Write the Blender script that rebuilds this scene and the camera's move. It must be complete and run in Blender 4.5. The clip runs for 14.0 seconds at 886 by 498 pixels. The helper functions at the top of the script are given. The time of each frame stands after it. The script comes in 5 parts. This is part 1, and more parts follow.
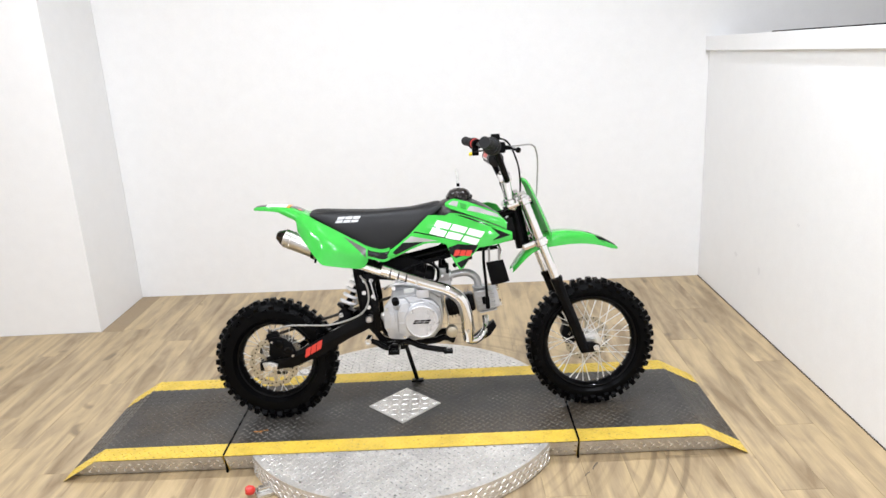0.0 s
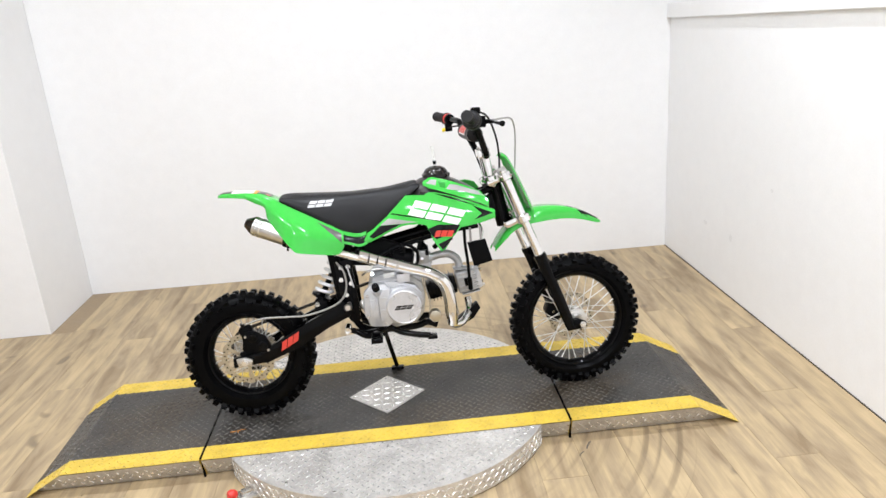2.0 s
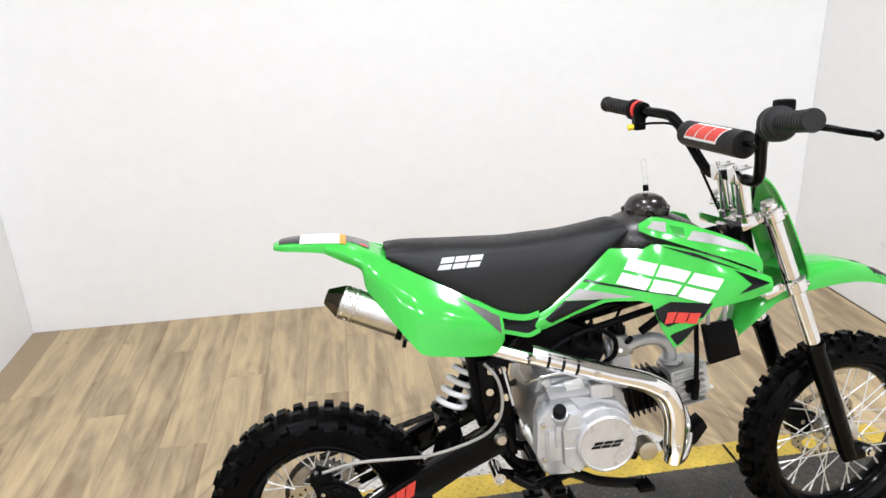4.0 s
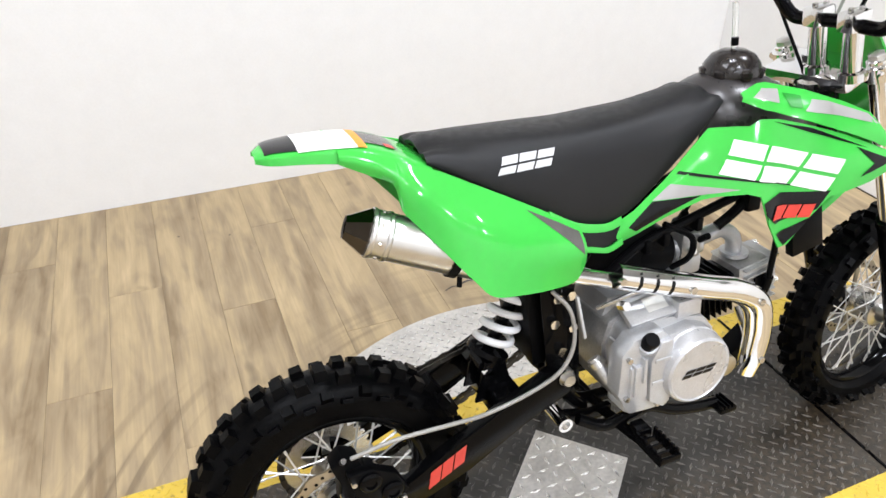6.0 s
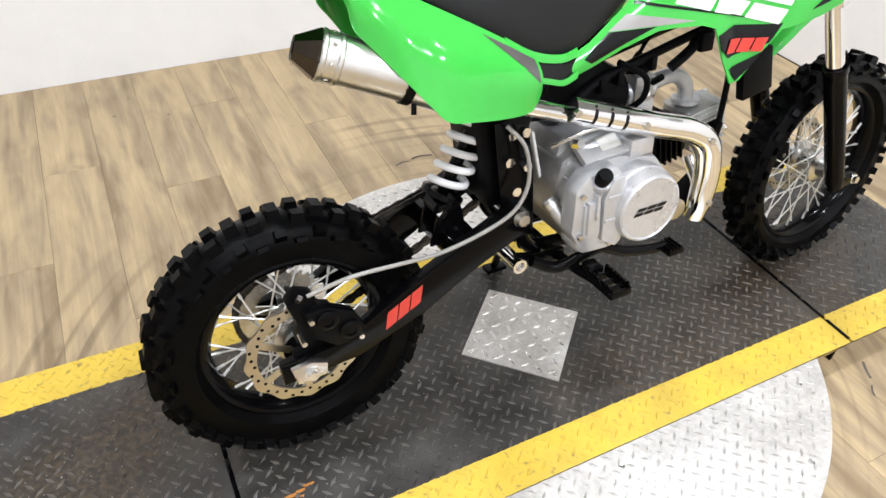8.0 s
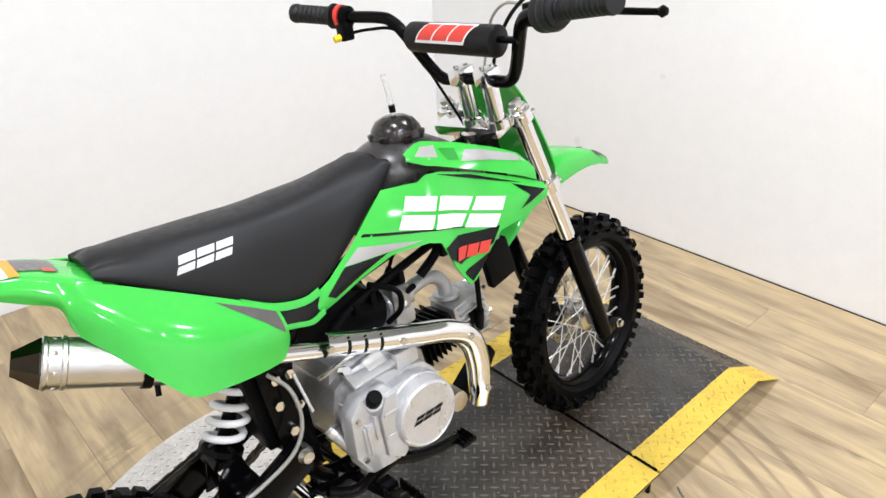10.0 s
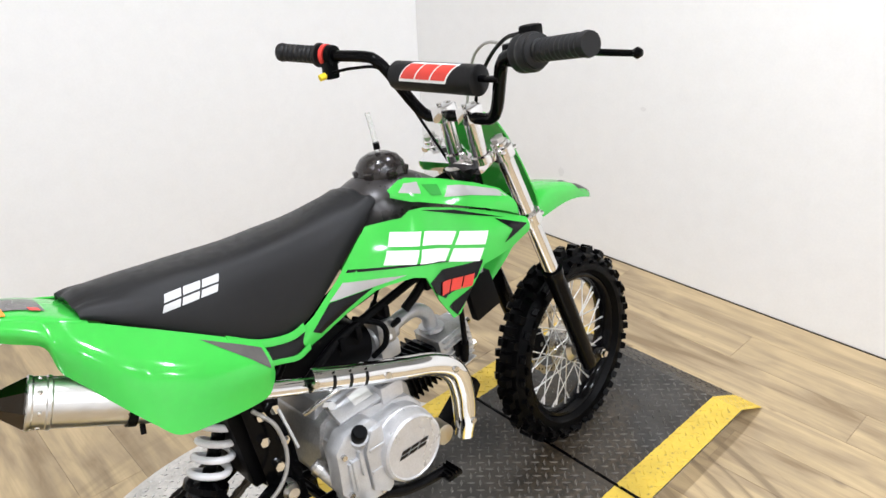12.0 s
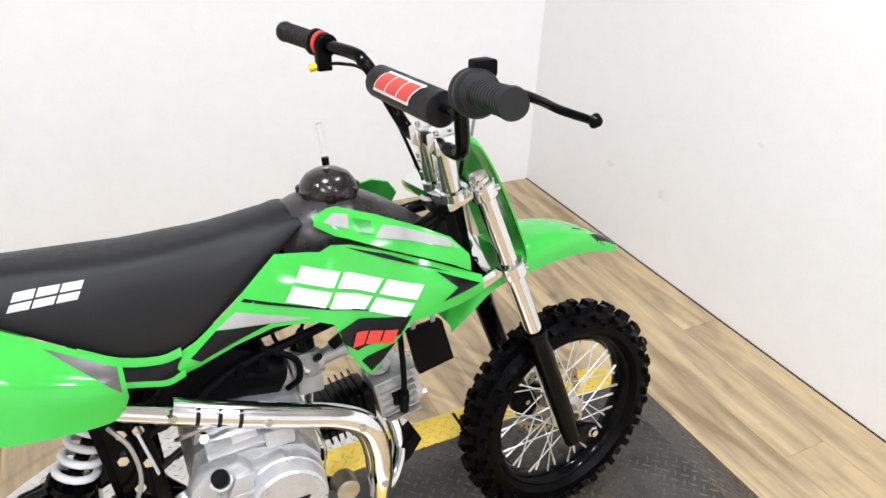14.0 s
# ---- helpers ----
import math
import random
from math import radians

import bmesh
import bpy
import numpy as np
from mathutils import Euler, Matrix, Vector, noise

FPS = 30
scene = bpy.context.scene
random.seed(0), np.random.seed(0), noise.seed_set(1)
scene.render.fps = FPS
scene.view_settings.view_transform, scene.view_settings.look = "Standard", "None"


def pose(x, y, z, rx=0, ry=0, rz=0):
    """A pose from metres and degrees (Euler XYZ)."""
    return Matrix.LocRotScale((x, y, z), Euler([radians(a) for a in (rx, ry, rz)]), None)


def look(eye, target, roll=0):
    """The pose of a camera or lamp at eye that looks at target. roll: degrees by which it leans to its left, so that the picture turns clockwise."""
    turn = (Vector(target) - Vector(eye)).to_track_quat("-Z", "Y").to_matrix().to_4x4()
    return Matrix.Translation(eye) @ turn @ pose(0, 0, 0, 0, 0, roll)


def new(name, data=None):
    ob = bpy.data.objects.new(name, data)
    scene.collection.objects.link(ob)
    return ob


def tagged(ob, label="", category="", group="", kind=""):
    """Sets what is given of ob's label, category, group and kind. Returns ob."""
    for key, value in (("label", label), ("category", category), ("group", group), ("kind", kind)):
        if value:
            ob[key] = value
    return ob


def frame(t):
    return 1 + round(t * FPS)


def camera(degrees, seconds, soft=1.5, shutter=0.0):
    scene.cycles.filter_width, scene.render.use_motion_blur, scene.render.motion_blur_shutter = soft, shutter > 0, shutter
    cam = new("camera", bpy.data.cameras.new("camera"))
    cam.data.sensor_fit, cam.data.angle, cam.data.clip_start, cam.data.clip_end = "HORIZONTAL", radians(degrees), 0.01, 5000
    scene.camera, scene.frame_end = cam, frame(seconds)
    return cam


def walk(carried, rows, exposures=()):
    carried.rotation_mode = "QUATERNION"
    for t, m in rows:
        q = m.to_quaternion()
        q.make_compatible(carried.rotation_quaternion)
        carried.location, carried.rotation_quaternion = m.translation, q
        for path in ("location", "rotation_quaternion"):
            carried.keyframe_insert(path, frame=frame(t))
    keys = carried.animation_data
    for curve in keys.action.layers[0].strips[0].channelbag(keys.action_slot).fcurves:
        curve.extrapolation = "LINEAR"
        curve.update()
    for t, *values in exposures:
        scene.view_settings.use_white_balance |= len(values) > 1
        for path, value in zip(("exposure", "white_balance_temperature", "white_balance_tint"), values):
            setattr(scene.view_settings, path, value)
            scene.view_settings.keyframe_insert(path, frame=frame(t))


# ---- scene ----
from mathutils.bvhtree import BVHTree

cam = camera(63.4, 14.0)
PATH = [
    (0, (0.111, -2.544, 1.456), (0.076, -0.623, 0.9), -3.0),
    (0.5, (0.107, -2.541, 1.46), (0.078, -0.621, 0.902), -2.9),
    (1, (0.107, -2.53, 1.461), (0.104, -0.609, 0.906), -2.3),
    (1.5, (0.086, -2.5, 1.453), (0.117, -0.583, 0.884), -1.2),
    (2, (-0.003, -2.432, 1.439), (0.104, -0.534, 0.818), -4.3),
    (2.2, (-0.019, -2.371, 1.42), (0.126, -0.503, 0.722), -4.1),
    (2.5, (-0.04, -2.204, 1.371), (0.067, -0.337, 0.663), -4.1),
    (2.8, (-0.071, -1.982, 1.37), (-0.005, -0.095, 0.71), -1.5),
    (3, (-0.137, -1.855, 1.388), (-0.125, 0.036, 0.735), -2.8),
    (3.2, (-0.216, -1.743, 1.383), (-0.213, 0.151, 0.739), -2.4),
    (5.3, (-0.672, -0.793, 1.368), (0.008, 0.815, 0.394), -2.0),
    (5.5, (-0.676, -0.788, 1.348), (-0.024, 0.81, 0.339), -2.1),
    (6, (-0.722, -0.779, 1.302), (-0.093, 0.757, 0.185), -0.1),
    (6.5, (-0.764, -0.814, 1.244), (-0.225, 0.644, -0.014), 1.6),
    (7, (-0.795, -0.839, 1.196), (-0.295, 0.52, -0.184), 2.2),
    (7.5, (-0.809, -0.84, 1.175), (-0.302, 0.497, -0.224), 3.1),
    (7.7, (-0.78, -0.835, 1.175), (-0.207, 0.495, -0.204), 3.2),
    (8, (-0.754, -0.828, 1.2), (-0.05, 0.515, -0.104), 2.3),
    (8.2, (-0.729, -0.844, 1.213), (0.046, 0.515, -0.033), 0.3),
    (8.5, (-0.706, -0.849, 1.227), (0.134, 0.501, 0.014), -0.0),
    (9, (-0.648, -0.851, 1.263), (0.381, 0.444, 0.137), -0.7),
    (9.2, (-0.617, -0.871, 1.284), (0.471, 0.439, 0.236), -2.5),
    (11.3, (-0.597, -0.881, 1.338), (0.592, 0.437, 0.416), -2.4),
    (11.5, (-0.599, -0.883, 1.339), (0.588, 0.442, 0.424), -2.9),
    (12, (-0.603, -0.89, 1.342), (0.596, 0.436, 0.444), -2.5),
    (12.5, (-0.583, -0.889, 1.36), (0.696, 0.373, 0.482), -0.5),
    (12.7, (-0.555, -0.882, 1.356), (0.709, 0.402, 0.487), -2.4),
    (13, (-0.453, -0.89, 1.359), (0.712, 0.442, 0.427), -2.6),
    (13.2, (-0.374, -0.894, 1.353), (0.641, 0.529, 0.381), -1.1),
    (13.5, (-0.249, -0.913, 1.384), (0.69, 0.556, 0.405), 3.2),
    (13.7, (-0.205, -0.919, 1.396), (0.71, 0.571, 0.424), 2.2),
    (14, (-0.178, -0.908, 1.389), (0.626, 0.622, 0.383), 2.7),
]
walk(cam, [(t, look(eye, target, roll)) for t, eye, target, roll in PATH],
     [(0.0, 0.12), (2.5, 0.12), (3.2, 0.06), (5.3, 0.22), (7.5, 0.20), (8.5, 0.24), (9.2, 0.22), (11.5, 0.09), (13.5, 0.11), (14.0, 0.17)])

# ---- world and light ----
world = bpy.data.worlds.new("World")
scene.world = world
world.use_nodes = True
world.node_tree.nodes["Background"].inputs[0].default_value = (0.9, 0.95, 1.0, 1)
world.node_tree.nodes["Background"].inputs[1].default_value = 0.05

LAMP_W = 19.2
LAMPS = [(x, y) for y in (-2.9, -1.5, 0.0) for x in (-1.5, -0.2, 1.1)]
CEIL = 2.75


# ---- materials ----
def material(name, color=(0.5, 0.5, 0.5), rough=0.5, metal=0.0, coat=0.0, bump=0.0, scale=60.0, vary=0.12, spec=0.5, stretch=(1, 1, 1)):
    """A plain procedural surface: colour that varies at two scales, uneven gloss, fine relief."""
    m = bpy.data.materials.new(name)
    m.use_nodes = True
    nt = m.node_tree
    b = nt.nodes["Principled BSDF"]
    b.inputs["Metallic"].default_value = metal
    b.inputs["Coat Weight"].default_value = coat
    b.inputs["Coat Roughness"].default_value = 0.06
    b.inputs["Specular IOR Level"].default_value = spec
    tc = nt.nodes.new("ShaderNodeTexCoord")
    mp = nt.nodes.new("ShaderNodeMapping")
    mp.inputs["Scale"].default_value = stretch
    nt.links.new(tc.outputs["Object"], mp.inputs[0])
    fine = nt.nodes.new("ShaderNodeTexNoise")
    fine.inputs["Scale"].default_value, fine.inputs["Detail"].default_value = scale, 4
    broad = nt.nodes.new("ShaderNodeTexNoise")
    broad.inputs["Scale"].default_value, broad.inputs["Detail"].default_value = scale * 0.12, 3
    for n in (fine, broad):
        nt.links.new(mp.outputs[0], n.inputs["Vector"])
    add = nt.nodes.new("ShaderNodeMath")
    add.operation = "ADD"
    nt.links.new(fine.outputs["Fac"], add.inputs[0])
    nt.links.new(broad.outputs["Fac"], add.inputs[1])
    ramp = nt.nodes.new("ShaderNodeMapRange")
    ramp.inputs[1].default_value, ramp.inputs[2].default_value = 0.6, 1.4
    ramp.inputs[3].default_value, ramp.inputs[4].default_value = 1 - vary, 1 + vary
    nt.links.new(add.outputs[0], ramp.inputs[0])
    mul = nt.nodes.new("ShaderNodeVectorMath")
    mul.operation = "SCALE"
    mul.inputs[0].default_value = color
    nt.links.new(ramp.outputs[0], mul.inputs["Scale"])
    nt.links.new(mul.outputs[0], b.inputs["Base Color"])
    rr = nt.nodes.new("ShaderNodeMapRange")
    rr.inputs[1].default_value, rr.inputs[2].default_value = 0.3, 0.7
    rr.inputs[3].default_value, rr.inputs[4].default_value = max(0.02, rough * 0.82), min(1, rough * 1.18)
    nt.links.new(broad.outputs["Fac"], rr.inputs[0])
    nt.links.new(rr.outputs[0], b.inputs["Roughness"])
    if bump:
        bp = nt.nodes.new("ShaderNodeBump")
        bp.inputs["Strength"].default_value, bp.inputs["Distance"].default_value = bump, 0.001
        nt.links.new(fine.outputs["Fac"], bp.inputs["Height"])
        nt.links.new(bp.outputs[0], b.inputs["Normal"])
    return m


def node(nt, kind, **inputs):
    n = nt.nodes.new(kind)
    for k, v in inputs.items():
        n.inputs[k.replace("_", " ")].default_value = v
    return n


def math_node(nt, op, a, b=None, c=None):
    n = nt.nodes.new("ShaderNodeMath")
    n.operation = op
    for i, v in enumerate((a, b, c)):
        if v is None:
            continue
        if isinstance(v, (int, float)):
            n.inputs[i].default_value = v
        else:
            nt.links.new(v, n.inputs[i])
    return n.outputs[0]


def mix_rgb(nt, fac, a, b, blend="MIX"):
    n = nt.nodes.new("ShaderNodeMix")
    n.data_type, n.blend_type = "RGBA", blend
    for i, v in ((0, fac), (6, a), (7, b)):
        if isinstance(v, (int, float)):
            n.inputs[i].default_value = v
        elif isinstance(v, tuple):
            n.inputs[i].default_value = (*v, 1)
        else:
            nt.links.new(v, n.inputs[i])
    return n.outputs[2]


def plank_material():
    """Light oak-look vinyl: each plank its own tone, broad grey and honey streaks, fine grain along the plank, a few dark knots and scuffs."""
    m = bpy.data.materials.new("vinyl_plank")
    m.use_nodes = True
    nt = m.node_tree
    b = nt.nodes["Principled BSDF"]
    tc = nt.nodes.new("ShaderNodeTexCoord")
    oi = nt.nodes.new("ShaderNodeObjectInfo")
    geo = nt.nodes.new("ShaderNodeNewGeometry")
    off = nt.nodes.new("ShaderNodeVectorMath")
    off.operation = "SCALE"
    off.inputs[0].default_value = (37.0, 91.0, 13.0)
    nt.links.new(oi.outputs["Random"], off.inputs["Scale"])
    base = nt.nodes.new("ShaderNodeVectorMath")
    base.operation = "ADD"
    nt.links.new(tc.outputs["Object"], base.inputs[0])
    nt.links.new(off.outputs[0], base.inputs[1])

    def noise_at(sx, sy, scale, detail=4, dist=0.0):
        mp = nt.nodes.new("ShaderNodeMapping")
        mp.inputs["Scale"].default_value = (sx, sy, 1)
        nt.links.new(base.outputs[0], mp.inputs[0])
        n = node(nt, "ShaderNodeTexNoise", Scale=scale, Detail=detail, Distortion=dist)
        nt.links.new(mp.outputs[0], n.inputs["Vector"])
        return n.outputs["Fac"]

    streak = noise_at(1.0, 0.11, 15.0, 5, 0.8)
    patch = noise_at(1.0, 0.3, 16.0, 3, 1.2)
    grain = noise_at(1.0, 0.03, 160.0, 3)
    knots = noise_at(1.0, 0.7, 11.0, 1, 0.2)
    r = nt.nodes.new("ShaderNodeValToRGB")
    r.color_ramp.elements[0].position, r.color_ramp.elements[0].color = 0.34, (0.245, 0.174, 0.097, 1)
    r.color_ramp.elements[1].position, r.color_ramp.elements[1].color = 0.68, (0.56, 0.425, 0.245, 1)
    e = r.color_ramp.elements.new(0.46)
    e.color = (0.37, 0.280, 0.170, 1)
    e = r.color_ramp.elements.new(0.54)
    e.color = (0.455, 0.343, 0.197, 1)
    s = math_node(nt, "ADD", math_node(nt, "MULTIPLY", streak, 0.72), math_node(nt, "MULTIPLY", patch, 0.28))
    tone = math_node(nt, "MULTIPLY_ADD", oi.outputs["Random"], 0.05, -0.025)
    nt.links.new(math_node(nt, "ADD", s, tone), r.inputs[0])
    g = math_node(nt, "MULTIPLY_ADD", grain, 0.34, 0.83)
    col = nt.nodes.new("ShaderNodeVectorMath")
    col.operation = "SCALE"
    nt.links.new(r.outputs[0], col.inputs[0])
    nt.links.new(g, col.inputs["Scale"])
    k = nt.nodes.new("ShaderNodeMapRange")
    k.inputs[1].default_value, k.inputs[2].default_value = 0.72, 0.80
    nt.links.new(knots, k.inputs[0])
    c2 = mix_rgb(nt, math_node(nt, "MULTIPLY", k.outputs[0], 0.6), col.outputs[0], (0.10, 0.075, 0.05))
    # tyre scuffs: arcs swept round the turntable
    sep = nt.nodes.new("ShaderNodeSeparateXYZ")
    nt.links.new(geo.outputs["Position"], sep.inputs[0])
    rad = math_node(nt, "SQRT", math_node(nt, "ADD", math_node(nt, "POWER", math_node(nt, "ADD", sep.outputs[0], 0.115), 2.0), math_node(nt, "POWER", sep.outputs[1], 2.0)))
    n1 = node(nt, "ShaderNodeTexNoise", Scale=1.6, Detail=3.0)
    nt.links.new(geo.outputs["Position"], n1.inputs["Vector"])
    n2 = node(nt, "ShaderNodeTexNoise", Scale=26.0, Detail=3.0)
    n2.noise_dimensions = "1D"
    nt.links.new(rad, n2.inputs["W"])
    band = math_node(nt, "MULTIPLY", math_node(nt, "GREATER_THAN", rad, 0.64), math_node(nt, "LESS_THAN", rad, 1.12))
    arcs = nt.nodes.new("ShaderNodeMapRange")
    arcs.inputs[1].default_value, arcs.inputs[2].default_value = 0.5, 0.66
    nt.links.new(n2.outputs["Fac"], arcs.inputs[0])
    where = nt.nodes.new("ShaderNodeMapRange")
    where.inputs[1].default_value, where.inputs[2].default_value = 0.44, 0.62
    nt.links.new(n1.outputs["Fac"], where.inputs[0])
    fac = math_node(nt, "MULTIPLY", math_node(nt, "MULTIPLY", arcs.outputs[0], where.outputs[0]), math_node(nt, "MULTIPLY", band, 0.6))
    c3 = mix_rgb(nt, fac, c2, (0.14, 0.10, 0.06))
    vor = node(nt, "ShaderNodeTexVoronoi", Scale=5.5)
    nt.links.new(geo.outputs["Position"], vor.inputs["Vector"])
    pick = nt.nodes.new("ShaderNodeSeparateColor")
    nt.links.new(vor.outputs["Color"], pick.inputs[0])
    size = math_node(nt, "MULTIPLY", math_node(nt, "GREATER_THAN", pick.outputs[0], 0.55), math_node(nt, "MULTIPLY_ADD", pick.outputs[1], 0.030, 0.008))
    c3 = mix_rgb(nt, math_node(nt, "MULTIPLY", math_node(nt, "LESS_THAN", vor.outputs["Distance"], size), 0.75), c3, (0.05, 0.035, 0.025))
    nt.links.new(c3, b.inputs["Base Color"])
    b.inputs["Specular IOR Level"].default_value = 0.4
    nt.links.new(math_node(nt, "MULTIPLY_ADD", grain, 0.2, 0.34), b.inputs["Roughness"])
    bp = nt.nodes.new("ShaderNodeBump")
    bp.inputs["Strength"].default_value, bp.inputs["Distance"].default_value = 0.25, 0.001
    nt.links.new(grain, bp.inputs["Height"])
    nt.links.new(bp.outputs[0], b.inputs["Normal"])
    return m


def deck_material(worn=0.0):
    """Charcoal paint with yellow safety borders on tread plate, worn to brown and bare metal in the middle."""
    m = bpy.data.materials.new("worn_tread" if worn else "painted_tread")
    m.use_nodes = True
    nt = m.node_tree
    b = nt.nodes["Principled BSDF"]
    geo = nt.nodes.new("ShaderNodeNewGeometry")
    sep = nt.nodes.new("ShaderNodeSeparateXYZ")
    nt.links.new(geo.outputs["Position"], sep.inputs[0])

    def ns(scale, detail=5, dist=0.0):
        n = node(nt, "ShaderNodeTexNoise", Scale=scale, Detail=detail, Distortion=dist)
        nt.links.new(geo.outputs["Position"], n.inputs["Vector"])
        return n.outputs["Fac"]

    def rng(v, lo, hi, a=0.0, c=1.0):
        n = nt.nodes.new("ShaderNodeMapRange")
        for i, q in ((1, lo), (2, hi), (3, a), (4, c)):
            n.inputs[i].default_value = q
        nt.links.new(v, n.inputs[0])
        return n.outputs[0]

    broad, mid, fine, speck = ns(2.6), ns(11.0), ns(90.0), ns(210.0, 2)
    charcoal = mix_rgb(nt, rng(mid, 0.35, 0.7), (0.0185, 0.0168, 0.0148), (0.056, 0.0515, 0.0455))
    brown = mix_rgb(nt, rng(fine, 0.4, 0.65), (0.020, 0.0145, 0.009), (0.068, 0.048, 0.027))
    dark = mix_rgb(nt, math_node(nt, "MULTIPLY", rng(broad, 0.49, 0.60), 0.85), charcoal, brown)
    dusty = mix_rgb(nt, math_node(nt, "MULTIPLY", rng(ns(5.0), 0.5, 0.72), 0.35), dark, (0.088, 0.079, 0.067))
    bare = mix_rgb(nt, rng(speck, 0.70, 0.78), dusty, (0.5, 0.5, 0.48))
    if worn:
        bare = mix_rgb(nt, math_node(nt, "MULTIPLY", rng(ns(7.0), 0.35, 0.7), worn), bare, (0.30, 0.28, 0.25))
    yellow = mix_rgb(nt, rng(mid, 0.42, 0.75), (0.68, 0.475, 0.06), (0.53, 0.37, 0.05))
    yellow = mix_rgb(nt, rng(fine, 0.59, 0.76), yellow, (0.26, 0.19, 0.06))
    edge = math_node(nt, "ADD", math_node(nt, "ABSOLUTE", math_node(nt, "SUBTRACT", sep.outputs[1], 0.006)), math_node(nt, "MULTIPLY_ADD", fine, 0.006, -0.003))
    mask = math_node(nt, "GREATER_THAN", edge, 0.227)
    nt.links.new(mix_rgb(nt, mask, bare, yellow), b.inputs["Base Color"])
    nt.links.new(rng(mid, 0.3, 0.7, 0.3, 0.5), b.inputs["Roughness"])
    bp = nt.nodes.new("ShaderNodeBump")
    bp.inputs["Strength"].default_value, bp.inputs["Distance"].default_value = 0.4, 0.001
    nt.links.new(fine, bp.inputs["Height"])
    nt.links.new(bp.outputs[0], b.inputs["Normal"])
    return m


def clear_material():
    m = bpy.data.materials.new("clear_plastic")
    m.use_nodes = True
    b = m.node_tree.nodes["Principled BSDF"]
    b.inputs["Base Color"].default_value = (0.95, 0.97, 0.96, 1)
    b.inputs["Roughness"].default_value = 0.08
    b.inputs["Transmission Weight"].default_value = 0.92
    b.inputs["IOR"].default_value = 1.3
    return m


def lamp_material():
    m = bpy.data.materials.new("lamp_glow")
    m.use_nodes = True
    b = m.node_tree.nodes["Principled BSDF"]
    b.inputs["Emission Color"].default_value = (0.87, 0.91, 1.0, 1)
    b.inputs["Emission Strength"].default_value = 12.0
    return m


GREEN = material("green_plastic", (0.050, 0.46, 0.062), 0.10, coat=0.0, bump=0.01, vary=0.05, spec=0.5)
# darker copy of the green, for the painted shade of the bolt recess
GREEN_SHADED = material("shaded_green_plastic", (0.02, 0.25, 0.03), 0.2, vary=0.05)
SEAT_M = material("seat_vinyl", (0.0105, 0.0105, 0.0112), 0.42, bump=0.4, scale=700, vary=0.15, spec=0.26)
BLACK = material("black_plastic", (0.003, 0.003, 0.0033), 0.4, bump=0.12, scale=300, spec=0.06)
TANK_M = material("tank_plastic", (0.028, 0.025, 0.025), 0.3, bump=0.15, scale=400, vary=0.2)
CAP_M = material("cap_plastic", (0.018, 0.015, 0.014), 0.18, bump=0.25, scale=320, vary=0.4)
GLOSS = material("gloss_black_paint", (0.002, 0.002, 0.0023), 0.14, spec=0.10)
GRIP_M = material("grip_rubber", (0.008, 0.008, 0.0085), 0.5, bump=0.3, scale=300, spec=0.35)
PAD_M = material("pad_vinyl", (0.005, 0.005, 0.0055), 0.45, bump=0.3, scale=500, spec=0.25)
RUBBER = material("tyre_rubber", (0.0016, 0.0016, 0.0018), 0.34, bump=0.5, scale=220, vary=0.3, spec=0.06)
CHROME = material("chrome", (0.82, 0.82, 0.82), 0.10, metal=1.0, vary=0.04)
SPOKE_M = material("plated_spoke", (0.80, 0.80, 0.79), 0.3, metal=0.55, vary=0.06)
STEEL = material("brushed_steel", (0.62, 0.61, 0.59), 0.27, metal=1.0, bump=0.1, scale=120, stretch=(0.2, 1, 1))
ALU = material("cast_aluminium", (0.52, 0.525, 0.535), 0.34, metal=0.5, bump=0.25, scale=350)
ALU_COVER = material("machined_cover", (0.56, 0.56, 0.57), 0.3, metal=0.5, bump=0.08, scale=250)
HEAD_M = material("raw_casting", (0.44, 0.435, 0.425), 0.42, metal=0.75, bump=0.6, scale=260, vary=0.25)
BRASS = material("gold_disc", (0.50, 0.45, 0.35), 0.36, metal=1.0)
CHAIN_M = material("oiled_chain", (0.06, 0.055, 0.05), 0.4, metal=0.8)
WHITE_S = material("white_spring", (0.82, 0.82, 0.83), 0.3, coat=0.2, vary=0.03)
WHITE_D = material("white_decal", (0.80, 0.80, 0.78), 0.3, vary=0.03)
SEAT_D = material("silver_print", (0.52, 0.52, 0.52), 0.4, vary=0.05)
SILVER_D = material("silver_decal", (0.33, 0.32, 0.31), 0.3, vary=0.1)
GREY_D = material("grey_decal", (0.10, 0.094, 0.088), 0.25, vary=0.2)
BLACK_D = material("black_decal", (0.005, 0.005, 0.006), 0.16, spec=0.25)
RED_D = material("red_decal", (0.60, 0.045, 0.03), 0.35)
ORANGE_D = material("orange_decal", (0.85, 0.28, 0.02), 0.35)
STAIN_D = material("orange_stain", (0.42, 0.17, 0.03), 0.5, vary=0.5, scale=300)
PAPER = material("label_paper", (0.75, 0.74, 0.70), 0.5)
YELLOW_P = material("yellow_plastic", (0.85, 0.62, 0.02), 0.4)
RED_P = material("red_plastic", (0.65, 0.04, 0.03), 0.4)
HOSE = material("braided_hose", (0.35, 0.34, 0.32), 0.4, metal=0.3, bump=0.8, scale=900, vary=0.2)
TREAD = material("tread_aluminium", (0.63, 0.605, 0.57), 0.4, metal=0.6, bump=0.3, scale=110, vary=0.24)
LUG_M = material("rubbed_tread_lug", (0.76, 0.745, 0.72), 0.24, metal=0.85, bump=0.1, scale=200, vary=0.1)
